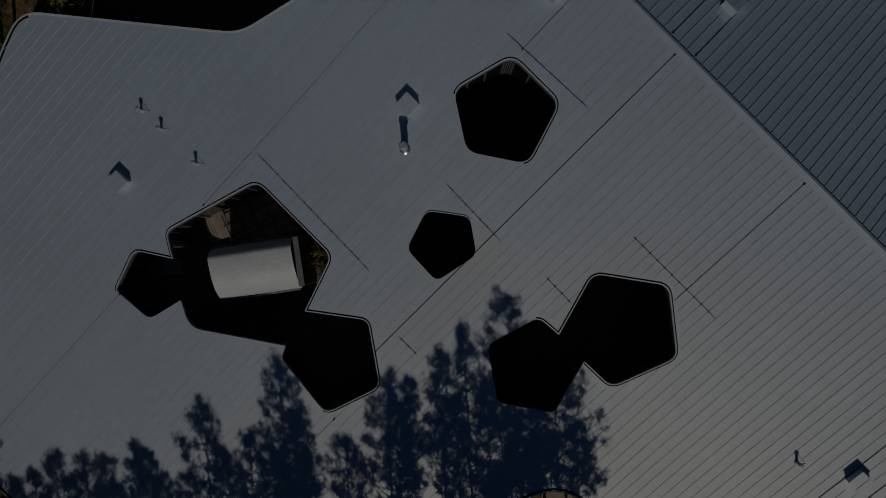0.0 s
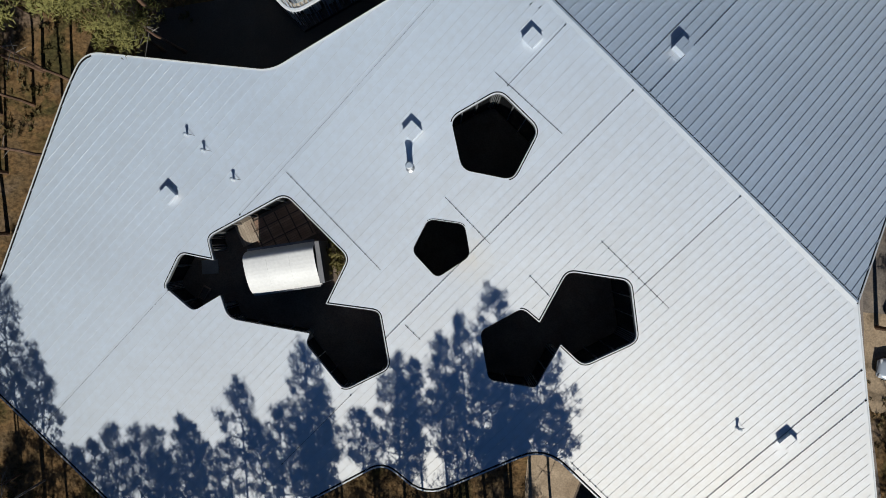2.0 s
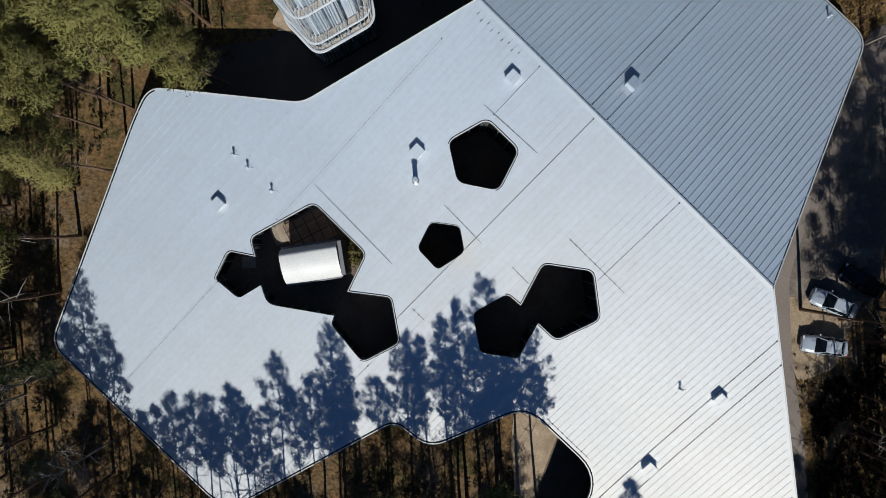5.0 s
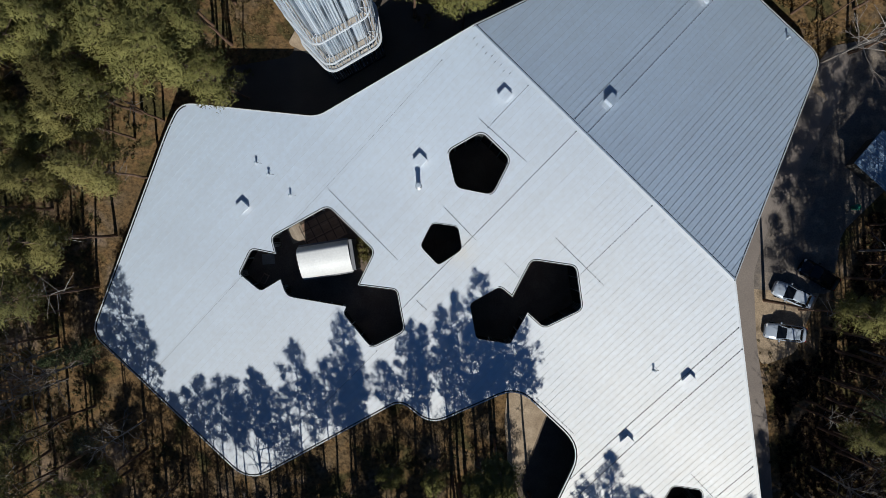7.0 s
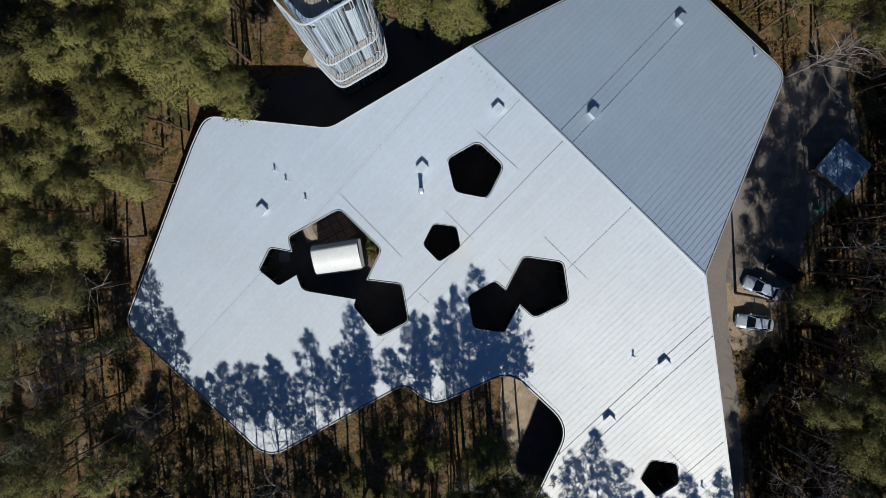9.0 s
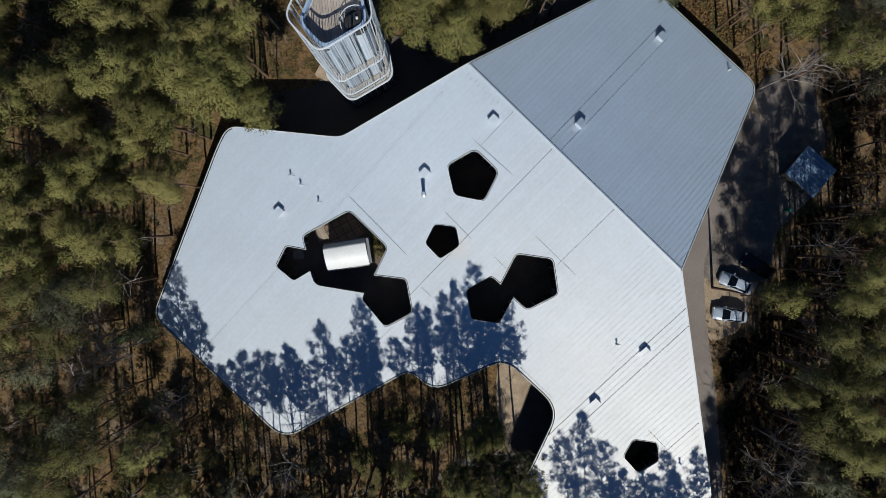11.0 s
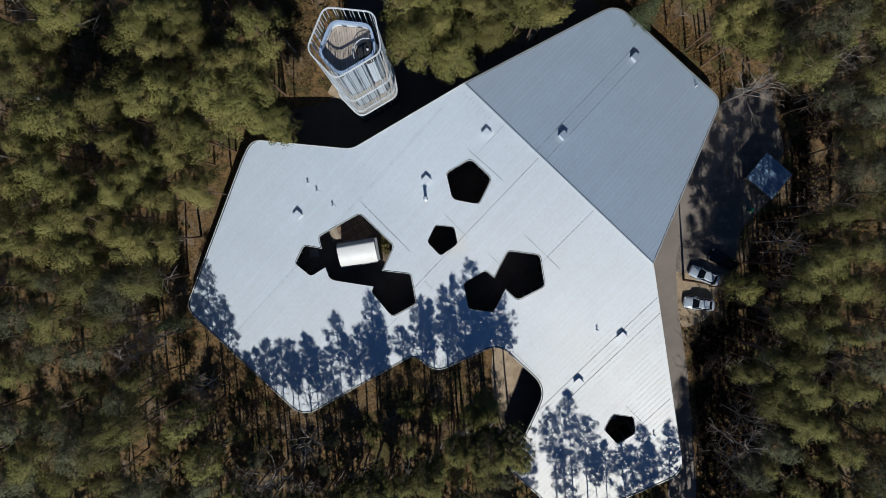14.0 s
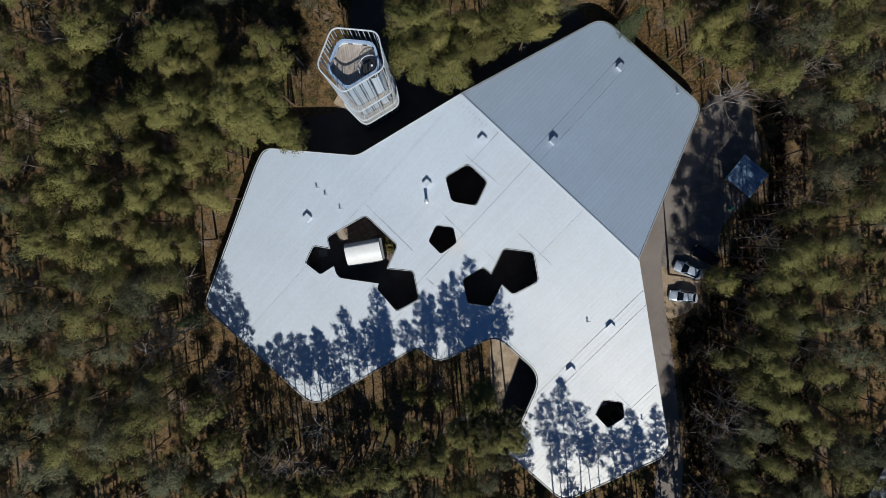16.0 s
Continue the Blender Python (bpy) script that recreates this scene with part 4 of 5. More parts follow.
            b.tube([(wx, s * 0.94, 0.32), (wx, s * 0.96, 0.32)], 0.2, 14)
            part("rim", b, M_STEEL, wh)
    return t


car(M_SILVER, "silver saloon car parked on the sandy verge", 37.15, -9.98, 173)
car(M_SILVER, "silver estate car parked at a slant on the verge", 37.95, -5.8, 157)
car(M_CARDARK, "black car parked in deep tree shade", 40.8, -3.6, 150)

# ---- trees ----
def tuft(rng, at, size, count, up=0.35, wide=1.0):
    """A bunch of slender needle sprays round a twig end."""
    vs, fs = [], []
    at = Vector(at)
    for _ in range(count):
        d = Vector((rng.gauss(0, 1), rng.gauss(0, 1), rng.gauss(up, 0.6))).normalized()
        w = d.cross(Vector((rng.gauss(0, 1), rng.gauss(0, 1), rng.gauss(0, 1)))).normalized() * size * rng.uniform(0.06, 0.11) * wide
        o = at + d * size * rng.uniform(0.05, 0.35)
        e = at + d * size * rng.uniform(0.7, 1.15)
        k = len(vs)
        vs += [o - w, o + w, e]
        fs += [(k, k + 1, k + 2)]
    return vs, fs


def needle_pads(gen, pads, cards, stem, spread=1.0):
    """Soft cushions of needle sprays: (centre, radius) pads, each with slender sprays that take the light like the rounded pad. stem: the trunk's foot line, from which the crown swells."""
    cs = np.repeat(np.array([c for c, _ in pads]), cards, 0)
    rs = np.repeat(np.array([r for _, r in pads]), cards)[:, None]
    n = len(cs)
    out = gen.normal(0, 1, (n, 3)) + (0, 0, 0.35)
    out /= np.linalg.norm(out, axis=1)[:, None]
    mid = cs + out * rs * (1.0, 1.0, 0.66) * (gen.uniform(0.35, 1.05, (n, 1)) + np.abs(gen.normal(0, 0.16, (n, 1))))
    way = out * 0.7 + gen.normal(0, 0.62, (n, 3)) + (0, 0, 0.2)
    way /= np.linalg.norm(way, axis=1)[:, None]
    side = np.cross(way, gen.normal(0, 1, (n, 3)))
    side /= np.linalg.norm(side, axis=1)[:, None] + 1e-9
    ln, wd = gen.uniform(0.24, 0.43, (n, 1)), gen.uniform(0.036, 0.066, (n, 1)) * spread
    crown_out = cs - np.array(stem)
    crown_out /= np.linalg.norm(crown_out, axis=1)[:, None] + 1e-9
    light = out * 0.5 + crown_out * 0.85
    light /= np.linalg.norm(light, axis=1)[:, None]
    turned = (np.cross(side, way) * light).sum(1) < 0
    side[turned] *= -1
    pts = np.stack([mid - way * ln * 0.45 - side * wd, mid - way * ln * 0.45 + side * wd, mid + way * ln * 0.6], 1).reshape(-1, 3)
    return pts, np.repeat(light, 3, 0)


def pine(seed, height, radius, crown_long, needle, dens=1.15, cards=84, pad=(0.50, 0.92), spread=1.0):
    """One pine: a tapered trunk, live limbs, dead stubs and a crown of soft needle pads. Its foot is at the origin."""
    rng, gen = random.Random(seed), np.random.default_rng(seed)
    t = empty("pine_tree")
    bend = [(0.0, 0.0)]
    steps = 9
    for k in range(steps):
        bend.append((bend[-1][0] + rng.uniform(-0.14, 0.14), bend[-1][1] + rng.uniform(-0.14, 0.14)))
    line = [Vector((bx, by, height * 0.98 * k / steps - (0.5 if k == 0 else 0))) for k, (bx, by) in enumerate(bend)]
    r0 = 0.0068 * height + 0.02
    def on_trunk(z):
        k = min(max(z / (height * 0.98) * steps, 0), steps - 0.001)
        return line[int(k)].lerp(line[int(k) + 1], k - int(k))
    b = Build()
    b.tube(line, [r0 * (1 - 0.86 * (k / steps)) * (1.25 if k == 0 else 1) for k in range(steps + 1)], 7)
    part("trunk", b, M_BARK, t)
    limbs, dead = Build(), Build()
    pads = []
    z0 = height - crown_long
    n = int((5 + 2.1 * crown_long) * dens)
    heavy = rng.uniform(0, 6.28)
    for k in range(n):
        f = (k + rng.random() * 0.9) / n
        z = z0 + (height * 0.97 - z0) * f
        a = k * 2.399 + rng.uniform(-0.6, 0.6)
        lop = 1 + 0.22 * math.cos(a - heavy)
        reach = radius * min(1.0, 0.55 + 1.3 * f) * min(1.0, 0.22 + 1.7 * (1 - f)) * rng.uniform(0.55, 1.08) * lop
        o = on_trunk(z)
        rise = rng.uniform(0.0, 0.4) + 0.5 * max(0, f - 0.6)
        d = Vector((math.cos(a), math.sin(a), rise))
        mid = o + d * reach * 0.55 + Vector((0, 0, -0.08 * reach))
        end = o + d * reach
        limbs.tube([o, mid, end], [0.055, 0.036, 0.014], 4, False)
        for j in range(max(2, round(reach * 2.2))):
            sp = rng.uniform(0.42, 1.02) if j else 0.97
            c = (o.lerp(mid, sp / 0.55) if sp < 0.55 else mid.lerp(end, (sp - 0.55) / 0.45))
            side = Vector((-math.sin(a), math.cos(a), 0)) * rng.gauss(0, 0.28) * reach * (0.35 + sp * 0.5)
            c = c + side
            limbs.tube([c - side * 0.95 - Vector((0, 0, 0.12)), c], [0.018, 0.008], 3, False)
            pads.append((tuple(c + Vector((0, 0, 0.1))), rng.uniform(*pad) * min(1.0, 0.5 + 0.35 * radius)))
    tip = on_trunk(height * 0.97)
    pads += [(tuple(tip + Vector((0, 0, -0.1))), 0.34), (tuple(tip + Vector((rng.gauss(0, 0.15), rng.gauss(0, 0.15), -0.7))), 0.45)]
    for k in range(rng.randint(10, 18)):
        z = rng.uniform(height * 0.35, z0 + 1.0)
        a = rng.uniform(0, 6.28)
        o = on_trunk(z)
        ln = rng.uniform(0.5, 2.1)
        d = Vector((math.cos(a), math.sin(a), rng.uniform(-0.25, 0.25)))
        dead.tube([o, o + d * ln * 0.6 + Vector((0, 0, 0.05)), o + d * ln], [0.035, 0.022, 0.008], 3, False)
    tagged(part("branchwork", limbs, M_LIMB, t, "reddish-brown live limbs"), kind="stuff")
    tagged(part("deadwood", dead, M_DEAD, t, "grey dead lower limbs"), kind="stuff")
    pts, light = needle_pads(gen, pads, cards, tuple(on_trunk(z0 + 0.25 * crown_long)), spread)
    me = mesh_of("crown", pts.tolist(), np.arange(len(pts)).reshape(-1, 3).tolist(), needle)
    me.polygons.foreach_set("use_smooth", [True] * len(me.polygons))
    me.normals_split_custom_set_from_vertices(light.tolist())
    piece("crown", me, t, "soft tufted needle crown")
    return t


def spruce(seed, height, radius):
    rng = random.Random(seed)
    t = empty("spruce_tree")
    b = Build()
    b.tube([(0, 0, -0.4), (0.03, 0, height * 0.5), (0, 0.03, height)], [0.012 * height, 0.008 * height, 0.02], 7)
    part("trunk", b, M_BARK, t)
    crown, limbs = Build(), Build()
    k = 0
    z = height * 0.12
    while z < height * 0.98:
        f = z / height
        reach = radius * (1 - f) ** 0.85 * rng.uniform(0.8, 1.1) + 0.12
        for j in range(6):
            a = k * 0.7 + j * 1.047 + rng.uniform(-0.2, 0.2)
            d = Vector((math.cos(a), math.sin(a), -0.12))
            o = Vector((0, 0, z))
            limbs.tube([o, o + d * reach], [0.025, 0.008], 3, False)
            m = max(2, int(reach * 2.6))
            for s in range(m):
                c = o + d * reach * (s + 0.7) / m
                crown.add(*tuft(rng, c, 0.42, 16, 0.1, 1.2))
        z += 0.55
        k += 1
    tagged(part("branchwork", limbs, M_LIMB, t), kind="stuff")
    part("crown", crown, M_NEEDLE_C, t, "dark green needle crown")
    return t


def bare_tree(seed, height):
    """A leafless birch: forked limbs down to fine twigs."""
    rng = random.Random(seed)
    t = empty("bare_birch_tree")
    b, tw = Build(), Build()
    top = Vector((rng.uniform(-0.4, 0.4), rng.uniform(-0.4, 0.4), height))
    b.tube([(0, 0, -0.4), top * 0.5 + Vector((0.1, 0, 0)), top], [0.13, 0.08, 0.015], 7)
    def fork(o, d, ln, r, depth):
        e = o + d * ln
        (b if depth < 1 else tw).tube([o, o.lerp(e, 0.5) + Vector((rng.gauss(0, 0.05), rng.gauss(0, 0.05), 0.03)) * ln, e], [r, r * 0.75, r * 0.45], 4 if depth < 2 else 3, False)
        if depth >= 3:
            return
        for _ in range(rng.randint(3, 4)):
            s = rng.uniform(0.3, 1.0)
            nd = (d + Vector((rng.gauss(0, 0.55), rng.gauss(0, 0.55), rng.gauss(0.1, 0.35)))).normalized()
            fork(o.lerp(e, s), nd, ln * rng.uniform(0.4, 0.62), r * 0.5, depth + 1)
    for k in range(16):
        z = height * (0.38 + 0.6 * k / 16)
        a = k * 2.4 + rng.uniform(-0.4, 0.4)
        fork(top * (z / height), Vector((math.cos(a), math.sin(a), rng.uniform(0.45, 1.0))).normalized(), height * 0.20 * (1.25 - 0.7 * k / 16), 0.05, 0)
    part("trunk", b, M_DEAD, t, "pale bark")
    part("twig_spray", tw, M_BIRCHTWIG, t, "fine bare grey-brown twigs")
    return t


PINES = [pine(11, 20.5, 2.9, 7.5, M_NEEDLE), pine(12, 21.5, 2.6, 9.5, M_NEEDLE_B), pine(13, 19.0, 3.2, 6.5, M_NEEDLE),
         pine(14, 20.0, 2.5, 9.0, M_NEEDLE_B), pine(15, 18.0, 2.9, 7.0, M_NEEDLE), pine(16, 21.0, 3.3, 7.5, M_NEEDLE_B)]
PINE_H = [20.5, 21.5, 19.0, 20.0, 18.0, 21.0, 21.0, 20.0, 21.0, 18.0, 19.0]
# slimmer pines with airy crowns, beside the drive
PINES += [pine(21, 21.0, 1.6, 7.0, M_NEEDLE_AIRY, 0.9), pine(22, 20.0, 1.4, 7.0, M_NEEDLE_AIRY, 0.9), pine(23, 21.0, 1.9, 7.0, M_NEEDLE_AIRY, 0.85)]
# thinner ones that fill the wood, with shade toned into their needles
PINES += [pine(24, 18.0, 2.7, 7.0, M_NEEDLE_AIRY, 1.0, 57), pine(25, 19.0, 2.5, 8.0, M_NEEDLE_SHADED, 1.0, 55)]
SPRUCES = [spruce(31, 11.0, 2.1), spruce(32, 14.0, 2.3)]
BARES = [bare_tree(41, 14.0), bare_tree(42, 11.5)]
PINE_LABEL = ["tall Scots pine with an olive-green tufted crown", "tall Scots pine with a yellowish-green crown and bare trunk"]
for k, p in enumerate(PINES):
    tagged(p, PINE_LABEL[k in (1, 3, 5, 7, 10)], "tree", "pines round the building")
for p in SPRUCES:
    tagged(p, "dark green young spruce growing between the pines", "tree", "spruces between the pines")
for p in BARES:
    tagged(p, "leafless birch with fine grey-brown twigs", "tree", "bare birches between the pines")
used = {}


def plant(kind, k, x, y, h=None):
    """Puts tree k of a kind at x, y: the first time the tree itself, then copies."""
    src = kind[k]
    s = (h / PINE_H[k]) if h else random.uniform(0.86, 1.06)
    m = pose(x, y, ground_z(x, y), random.uniform(-1.5, 1.5), random.uniform(-1.5, 1.5), random.uniform(0, 360))
    if src not in used:
        used[src] = True
        src.matrix_basis = m
        ob = src
    else:
        ob = copy_thing(src, m)
    w = s * random.uniform(0.92, 1.12)
    ob.scale = (w, w, s)
    return ob


WEST = [(-53.9, 25.9), (-50.0, 25.9), (-47.5, 28.3), (-51.2, 22.4), (-37.7, 27.9), (-34.2, 27.8), (-31.4, 25.7), (-38.4, 25.8), (-35.0, 23.0), (-39.3, 19.5), (-35.0, 18.8), (-42.8, 16.7), (-37.9, 17.4),
        (-28.7, 20.8), (-29.1, 18.4), (-24.5, 18.7), (-25.8, 23.6), (-23.4, 26.0), (-23.8, 21.5), (-21.0, 14.4), (-25.2, 16.6), (-33.7, 13.9), (-31.3, 13.1), (-34.5, 11.1),
        (-28.1, 13.8), (-37.3, 10.4), (-40.8, 12.2), (-39.4, 8.3), (-31.7, 6.8), (-47.1, 15.4), (-51.3, 14.7), (-52.8, 11.9), (-50.0, 9.1), (-53.6, 7.0), (-46.5, 7.0), (-41.6, 6.2), (-36.7, 5.5), (-31.4, 4.0)]
SOUTHWEST = [(-43.7, 3.4), (-40.3, 0.6), (-48.7, 2.0), (-51.6, -0.8), (-54.4, 0.7), (-36.6, 0.5), (-45.2, -0.8), (-53.1, -3.6), (-50.3, -5.0), (-45.3, -5.7), (-41.1, -5.1), (-38.6, -5.1), (-53.9, -9.2), (-48.9, -10.0), (-42.5, -7.9),
             (-43.3, -10.7), (-51.8, -14.2), (-54.7, -16.3), (-46.2, -14.9), (-39.1, -18.5), (-34.9, -17.9), (-52.0, -21.3), (-48.5, -23.5), (-44.2, -23.5), (-42.0, -19.9), (-39.9, -23.5), (-28.6, -22.5),
             (-32.8, -22.1), (-54.1, -23.4), (-52.1, -27.7), (-47.1, -27.0), (-43.5, -26.3), (-35.7, -26.4), (-32.2, -29.3), (-38.6, -31.4), (-29.3, -26.4), (-26.5, -30.0), (-22.3, -29.6), (-20.9, -31.8), (-49.3, -30.6), (-55.0, -29.8)]
SOUTH = [(-8.6, -22.0), (-8.0, -25.5), (-10.1, -24.6), (-16.4, -26.5), (-14.3, -27.2), (-10.8, -29.7), (-7.3, -30.5), (-2.4, -25.6), (2.5, -21.7), (3.9, -23.5), (6.0, -23.1), (0.4, -24.9), (-0.3, -28.4), (-2.4, -29.4),
         (-5.2, -27.7), (3.9, -27.3), (7.0, -29.4), (7.4, -33.0), (5.0, -31.2), (-16.4, -31.1), (-13.6, -31.4)]
EAST = [(33.4, 26.3), (35.4, 27.6), (37.8, 25.1), (42.0, 24.3), (44.7, 25.7), (40.6, 23.6), (44.1, 20.8), (38.5, 29.2), (49.6, 27.0), (52.4, 24.9), (49.6, 18.0), (53.1, 15.9), (52.8, 11.7), (51.5, 8.2), (46.2, 2.0), (49.7, 2.7),
        (53.2, 4.0), (48.3, -2.2), (51.8, -1.6), (45.5, -6.4), (49.7, -5.8), (53.2, -7.2), (47.6, -8.6), (44.8, -14.2), (49.7, -12.8), (41.3, -17.0),
        (44.8, -19.8), (49.7, -19.1), (53.2, -16.3), (37.9, -24.0), (40.2, -24.7), (43.4, -23.3), (46.9, -24.1), (52.5, -22.0), (49.7, -26.9), (46.2, -29.0), (53.3, -29.1), (41.3, -30.4), (44.1, -31.9)]
NORTH = [(-4.1, 28.5), (-3.6, 24.6), (-0.6, 26.4), (2.2, 25.6), (4.3, 28.0), (6.4, 29.1), (1.6, 22.8), (5.9, 26.2), (9.9, 28.9), (13.4, 29.4), (-2.0, 29.2), (11.3, 28.0)]
# trees whose shadows fall on the roof: where the shadow of the tip lies, the height, the crown's radius and its length
TIPS_WEST = [(-34.77, -2.61, 20, 1.9, 9.0), (-36.3, -8.0, 17, 1.2, 4.5), (-32.6, -8.3, 19, 1.9, 6.5), (-29.3, -16.1, 16, 1.0, 3.5), (-26.15, -13.9, 19, 1.35, 4.6), (-24.44, -14.5, 19, 1.3, 4.4), (-23.06, -14.0, 20, 1.3, 4.6),
             (-20.7, -12.9, 20, 0.95, 5.0), (-19.55, -13.7, 20, 0.9, 5.2), (-15.9, -10.06, 22, 1.25, 4.0), (-16.9, -14.7, 20, 1.2, 5.0), (-13.07, -11.97, 20, 1.35, 4.5), (-11.4, -13.1, 19, 1.1, 4.5), (-14.3, -13.2, 20, 1.1, 5.0), (-9.0, -12.6, 20, 1.2, 4.5), (-18.2, -15.0, 20, 1.0, 4.5), (-21.8, -16.2, 19, 0.9, 4.0), (-27.8, -15.4, 18, 1.0, 4.0), (-9.9, -10.2, 22, 1.2, 6.0), (-11.35, -6.7, 24, 1.9, 8.0)]
TIPS_MIDDLE = [(-6.54, -11.77, 20, 1.1, 3.0), (-4.5, -7.65, 23, 1.6, 7.5), (-3.3, -9.4, 22, 1.2, 5.0), (-2.66, -7.75, 22, 0.9, 5.0), (-0.78, -6.34, 22, 1.1, 6.5), (0.6, -4.6, 23, 0.9, 6.0), (0.28, -9.3, 20, 1.1, 5.0),
               (3.5, -2.46, 25, 1.9, 9.5), (6.0, -8.2, 21, 2.3, 5.5), (7.85, -10.9, 20, 1.3, 4.0), (2.0, -7.6, 22, 1.1, 6.0), (4.4, -7.4, 22, 1.3, 6.0)]
TIPS_SOUTH = [(16.58, -20.87, 24, 1.0, 3.6), (14.4, -24.0, 22, 1.8, 5.0), (18.5, -24.7, 22, 1.9, 5.5), (16.0, -29.5, 20, 1.6, 5.0), (20.4, -29.5, 20, 0.9, 3.5), (26.85, -25.45, 22, 1.7, 6.5), (24.4, -28.2, 20, 1.8, 6.0),
              (30.4, -25.55, 20, 1.5, 6.0), (21.9, -28.3, 19, 1.3, 4.0), (11.0, -28.6, 19, 1.5, 5.0), (28.1, -28.5, 19, 1.2, 5.0)]
TIPS = TIPS_WEST + TIPS_MIDDLE + TIPS_SOUTH

taken = []
cot = 1 / math.tan(radians(SUN_EL))
to_sun = Vector((sun_dir.x, sun_dir.y)).normalized()
keep_out = [offset(OUTLINE[::-1], -0.7), [(29.0, -4.0), (33.0, -45.0), (38.0, -45.0), (34.5, -11.0), (42.0, -12.0), (43.8, -3.0), (48.0, 14.0), (41.5, 22.5)],
            [(-24.5, 14.0), (-13.0, 11.0), (0.0, 18.0), (-3.5, 22.0), (-5.5, 40.0), (-15.5, 40.0), (-16.5, 27.0), (-19.5, 24.0), (-20.5, 18.0)], [(6.0, -15.0), (14.0, -20.0), (9.0, -32.0), (7.0, -26.0)], [(43.5, 5.0), (50.0, 5.0), (50.0, 12.5), (43.5, 12.5)], [(63, -50), (76, -50), (76, -36), (63, -36)],
            [(35.0, -22.0), (39.6, -22.0), (41.0, -10.5), (44.0, -10.5), (45.2, 0.0), (51.0, 4.5), (51.5, 13.0), (45.0, 19.0), (39.0, 19.0)]]


def free(x, y, gap):
    return not any(inside(x, y, p) for p in keep_out) and all((x - a) ** 2 + (y - c) ** 2 > gap * gap for a, c in taken)


tip_line = sorted((x, y) for x, y, *_ in TIPS)


def shade_limit(x):
    """How far north tree shadows reach on the roof at x."""
    return float(np.interp(x, [p[0] for p in tip_line], [p[1] for p in tip_line], left=-60, right=-60))


def spares_light(x, y, h):
    """False where a tree would shade the parts of the roof or the cars that stand in the sun."""
    for k in range(8):
        z = h * (0.55 + 0.45 * k / 7)
        p = Vector((x, y)) - to_sun * (z - 5.0) * cot
        if inside(*p, outline) and p.y > shade_limit(p.x) - 12.0:
            return False
        g = Vector((x, y)) - to_sun * (z - 0.8) * cot
        if min((g - Vector(c)).length for c in SUNLIT) < 2.4:
            return False
    return True


SUNLIT = [(38.0, -10.0), (38.3, -6.0), (36.6, -5.2), (36.4, -9.9), (33.6, -12.0), (33.9, -8.0), (-19.0, 22.0), (34.8, -17.0), (31.5, 1.0), (8.4, -18.6), (9.4, -21.0)]
for k, (x, y, h, r, long) in enumerate(TIPS):
    for extra in range(0, 14):
        tall = h + 0.5 * extra
        p = Vector((x, y)) + to_sun * (tall - roof_z(x, y)) * cot
        if not inside(*p, keep_out[0]):
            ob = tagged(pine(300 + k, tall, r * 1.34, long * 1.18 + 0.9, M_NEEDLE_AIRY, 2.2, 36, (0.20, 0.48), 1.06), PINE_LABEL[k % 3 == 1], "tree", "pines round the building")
            ob.matrix_basis = pose(p.x, p.y, ground_z(p.x, p.y), 0, 0, 0)
            taken.append(tuple(p))
            break
# the pine beside the cars
YARD_PINES = [(39.0, -7.6, 15.5), (44.2, -4.0, 21.5), (46.4, -2.4, 21.5), (42.8, -6.4, 22.0), (41.8, -9.5, 21.0), (46.8, 2.0, 16.0), (48.6, -4.6, 18.0), (52.9, 3.3, 17.0),
              (47.5, -9.5, 18.0), (51.6, -6.6, 18.0), (53.6, -1.5, 18.0)]
DRIVE_PINES = [(43.6, -15.5, 21.0), (42.4, -19.5, 20.0), (43.2, -12.0, 22.0), (42.3, -17.2, 22.0), (41.4, -15.0, 21.0), (46.4, -13.0, 18.0), (42.2, -22.0, 21.0), (39.9, -17.6, 17.5), (41.2, -20.6, 19.5),
               (38.4, -17.9, 17.0), (5.3, -22.0, 13.5), (3.2, -23.0, 13.0), (43.0, -21.0, 17.0)]
ROAD_PINES = [(36.9, -46.4, 20.5), (37.6, -48.0, 21.0), (38.8, -49.6, 20.5), (36.4, -49.0, 20.2), (38.9, -31.0, 17.0), (40.5, -34.5, 18.0), (38.8, -37.0, 18.0), (42.5, -27.5, 18.0)]
# pines whose crowns reach over the eaves or the forecourt
EAVES_PINES = [(4, -21.9, 15.6, 16.0), (2, -23.6, 15.6, 18.0), (4, 41.2, 24.2, 14.0), (2, 45.2, 22.2, 15.0), (4, 37.2, 28.0, 14.0), (0, -4.6, 31.0, 18.0), (2, -4.2, 36.0, 18.0)]
for x, y, h in YARD_PINES + DRIVE_PINES + ROAD_PINES:
    plant(PINES, 4 if h < 16 else 6 + int(x * 10) % 2 if h > 20 else (7, 9, 10)[int(x * 10) % 3], x, y, h)
    taken.append((x, y))
for k, x, y, h in EAVES_PINES:
    plant(PINES, k, x, y, h)
    taken.append((x, y))
snag = tagged(empty("dead_pine_snag", (35.1, -6.5, 0)), "bare dead pine trunk with a few broken stubs", "tree")
b = Build()
b.tube([(0, 0, -0.4), (0.1, 0.05, 4.5), (0.15, -0.05, 9.5)], [0.19, 0.15, 0.07], 8)
part("trunk", b, M_BARK, snag)
b = Build()
for k in range(5):
    b.tube([(0.1, 0, 4 + k), (0.1 + 0.7 * math.cos(2.4 * k), 0.7 * math.sin(2.4 * k), 4.1 + k)], [0.03, 0.01], 4, False)
tagged(part("deadwood", b, M_DEAD, snag), kind="stuff")
log = tagged(empty("fallen_log", (-23.82, 29.64, 0.12)), "pale barkless fallen pine trunk lying in the undergrowth", "log")
b = Build()
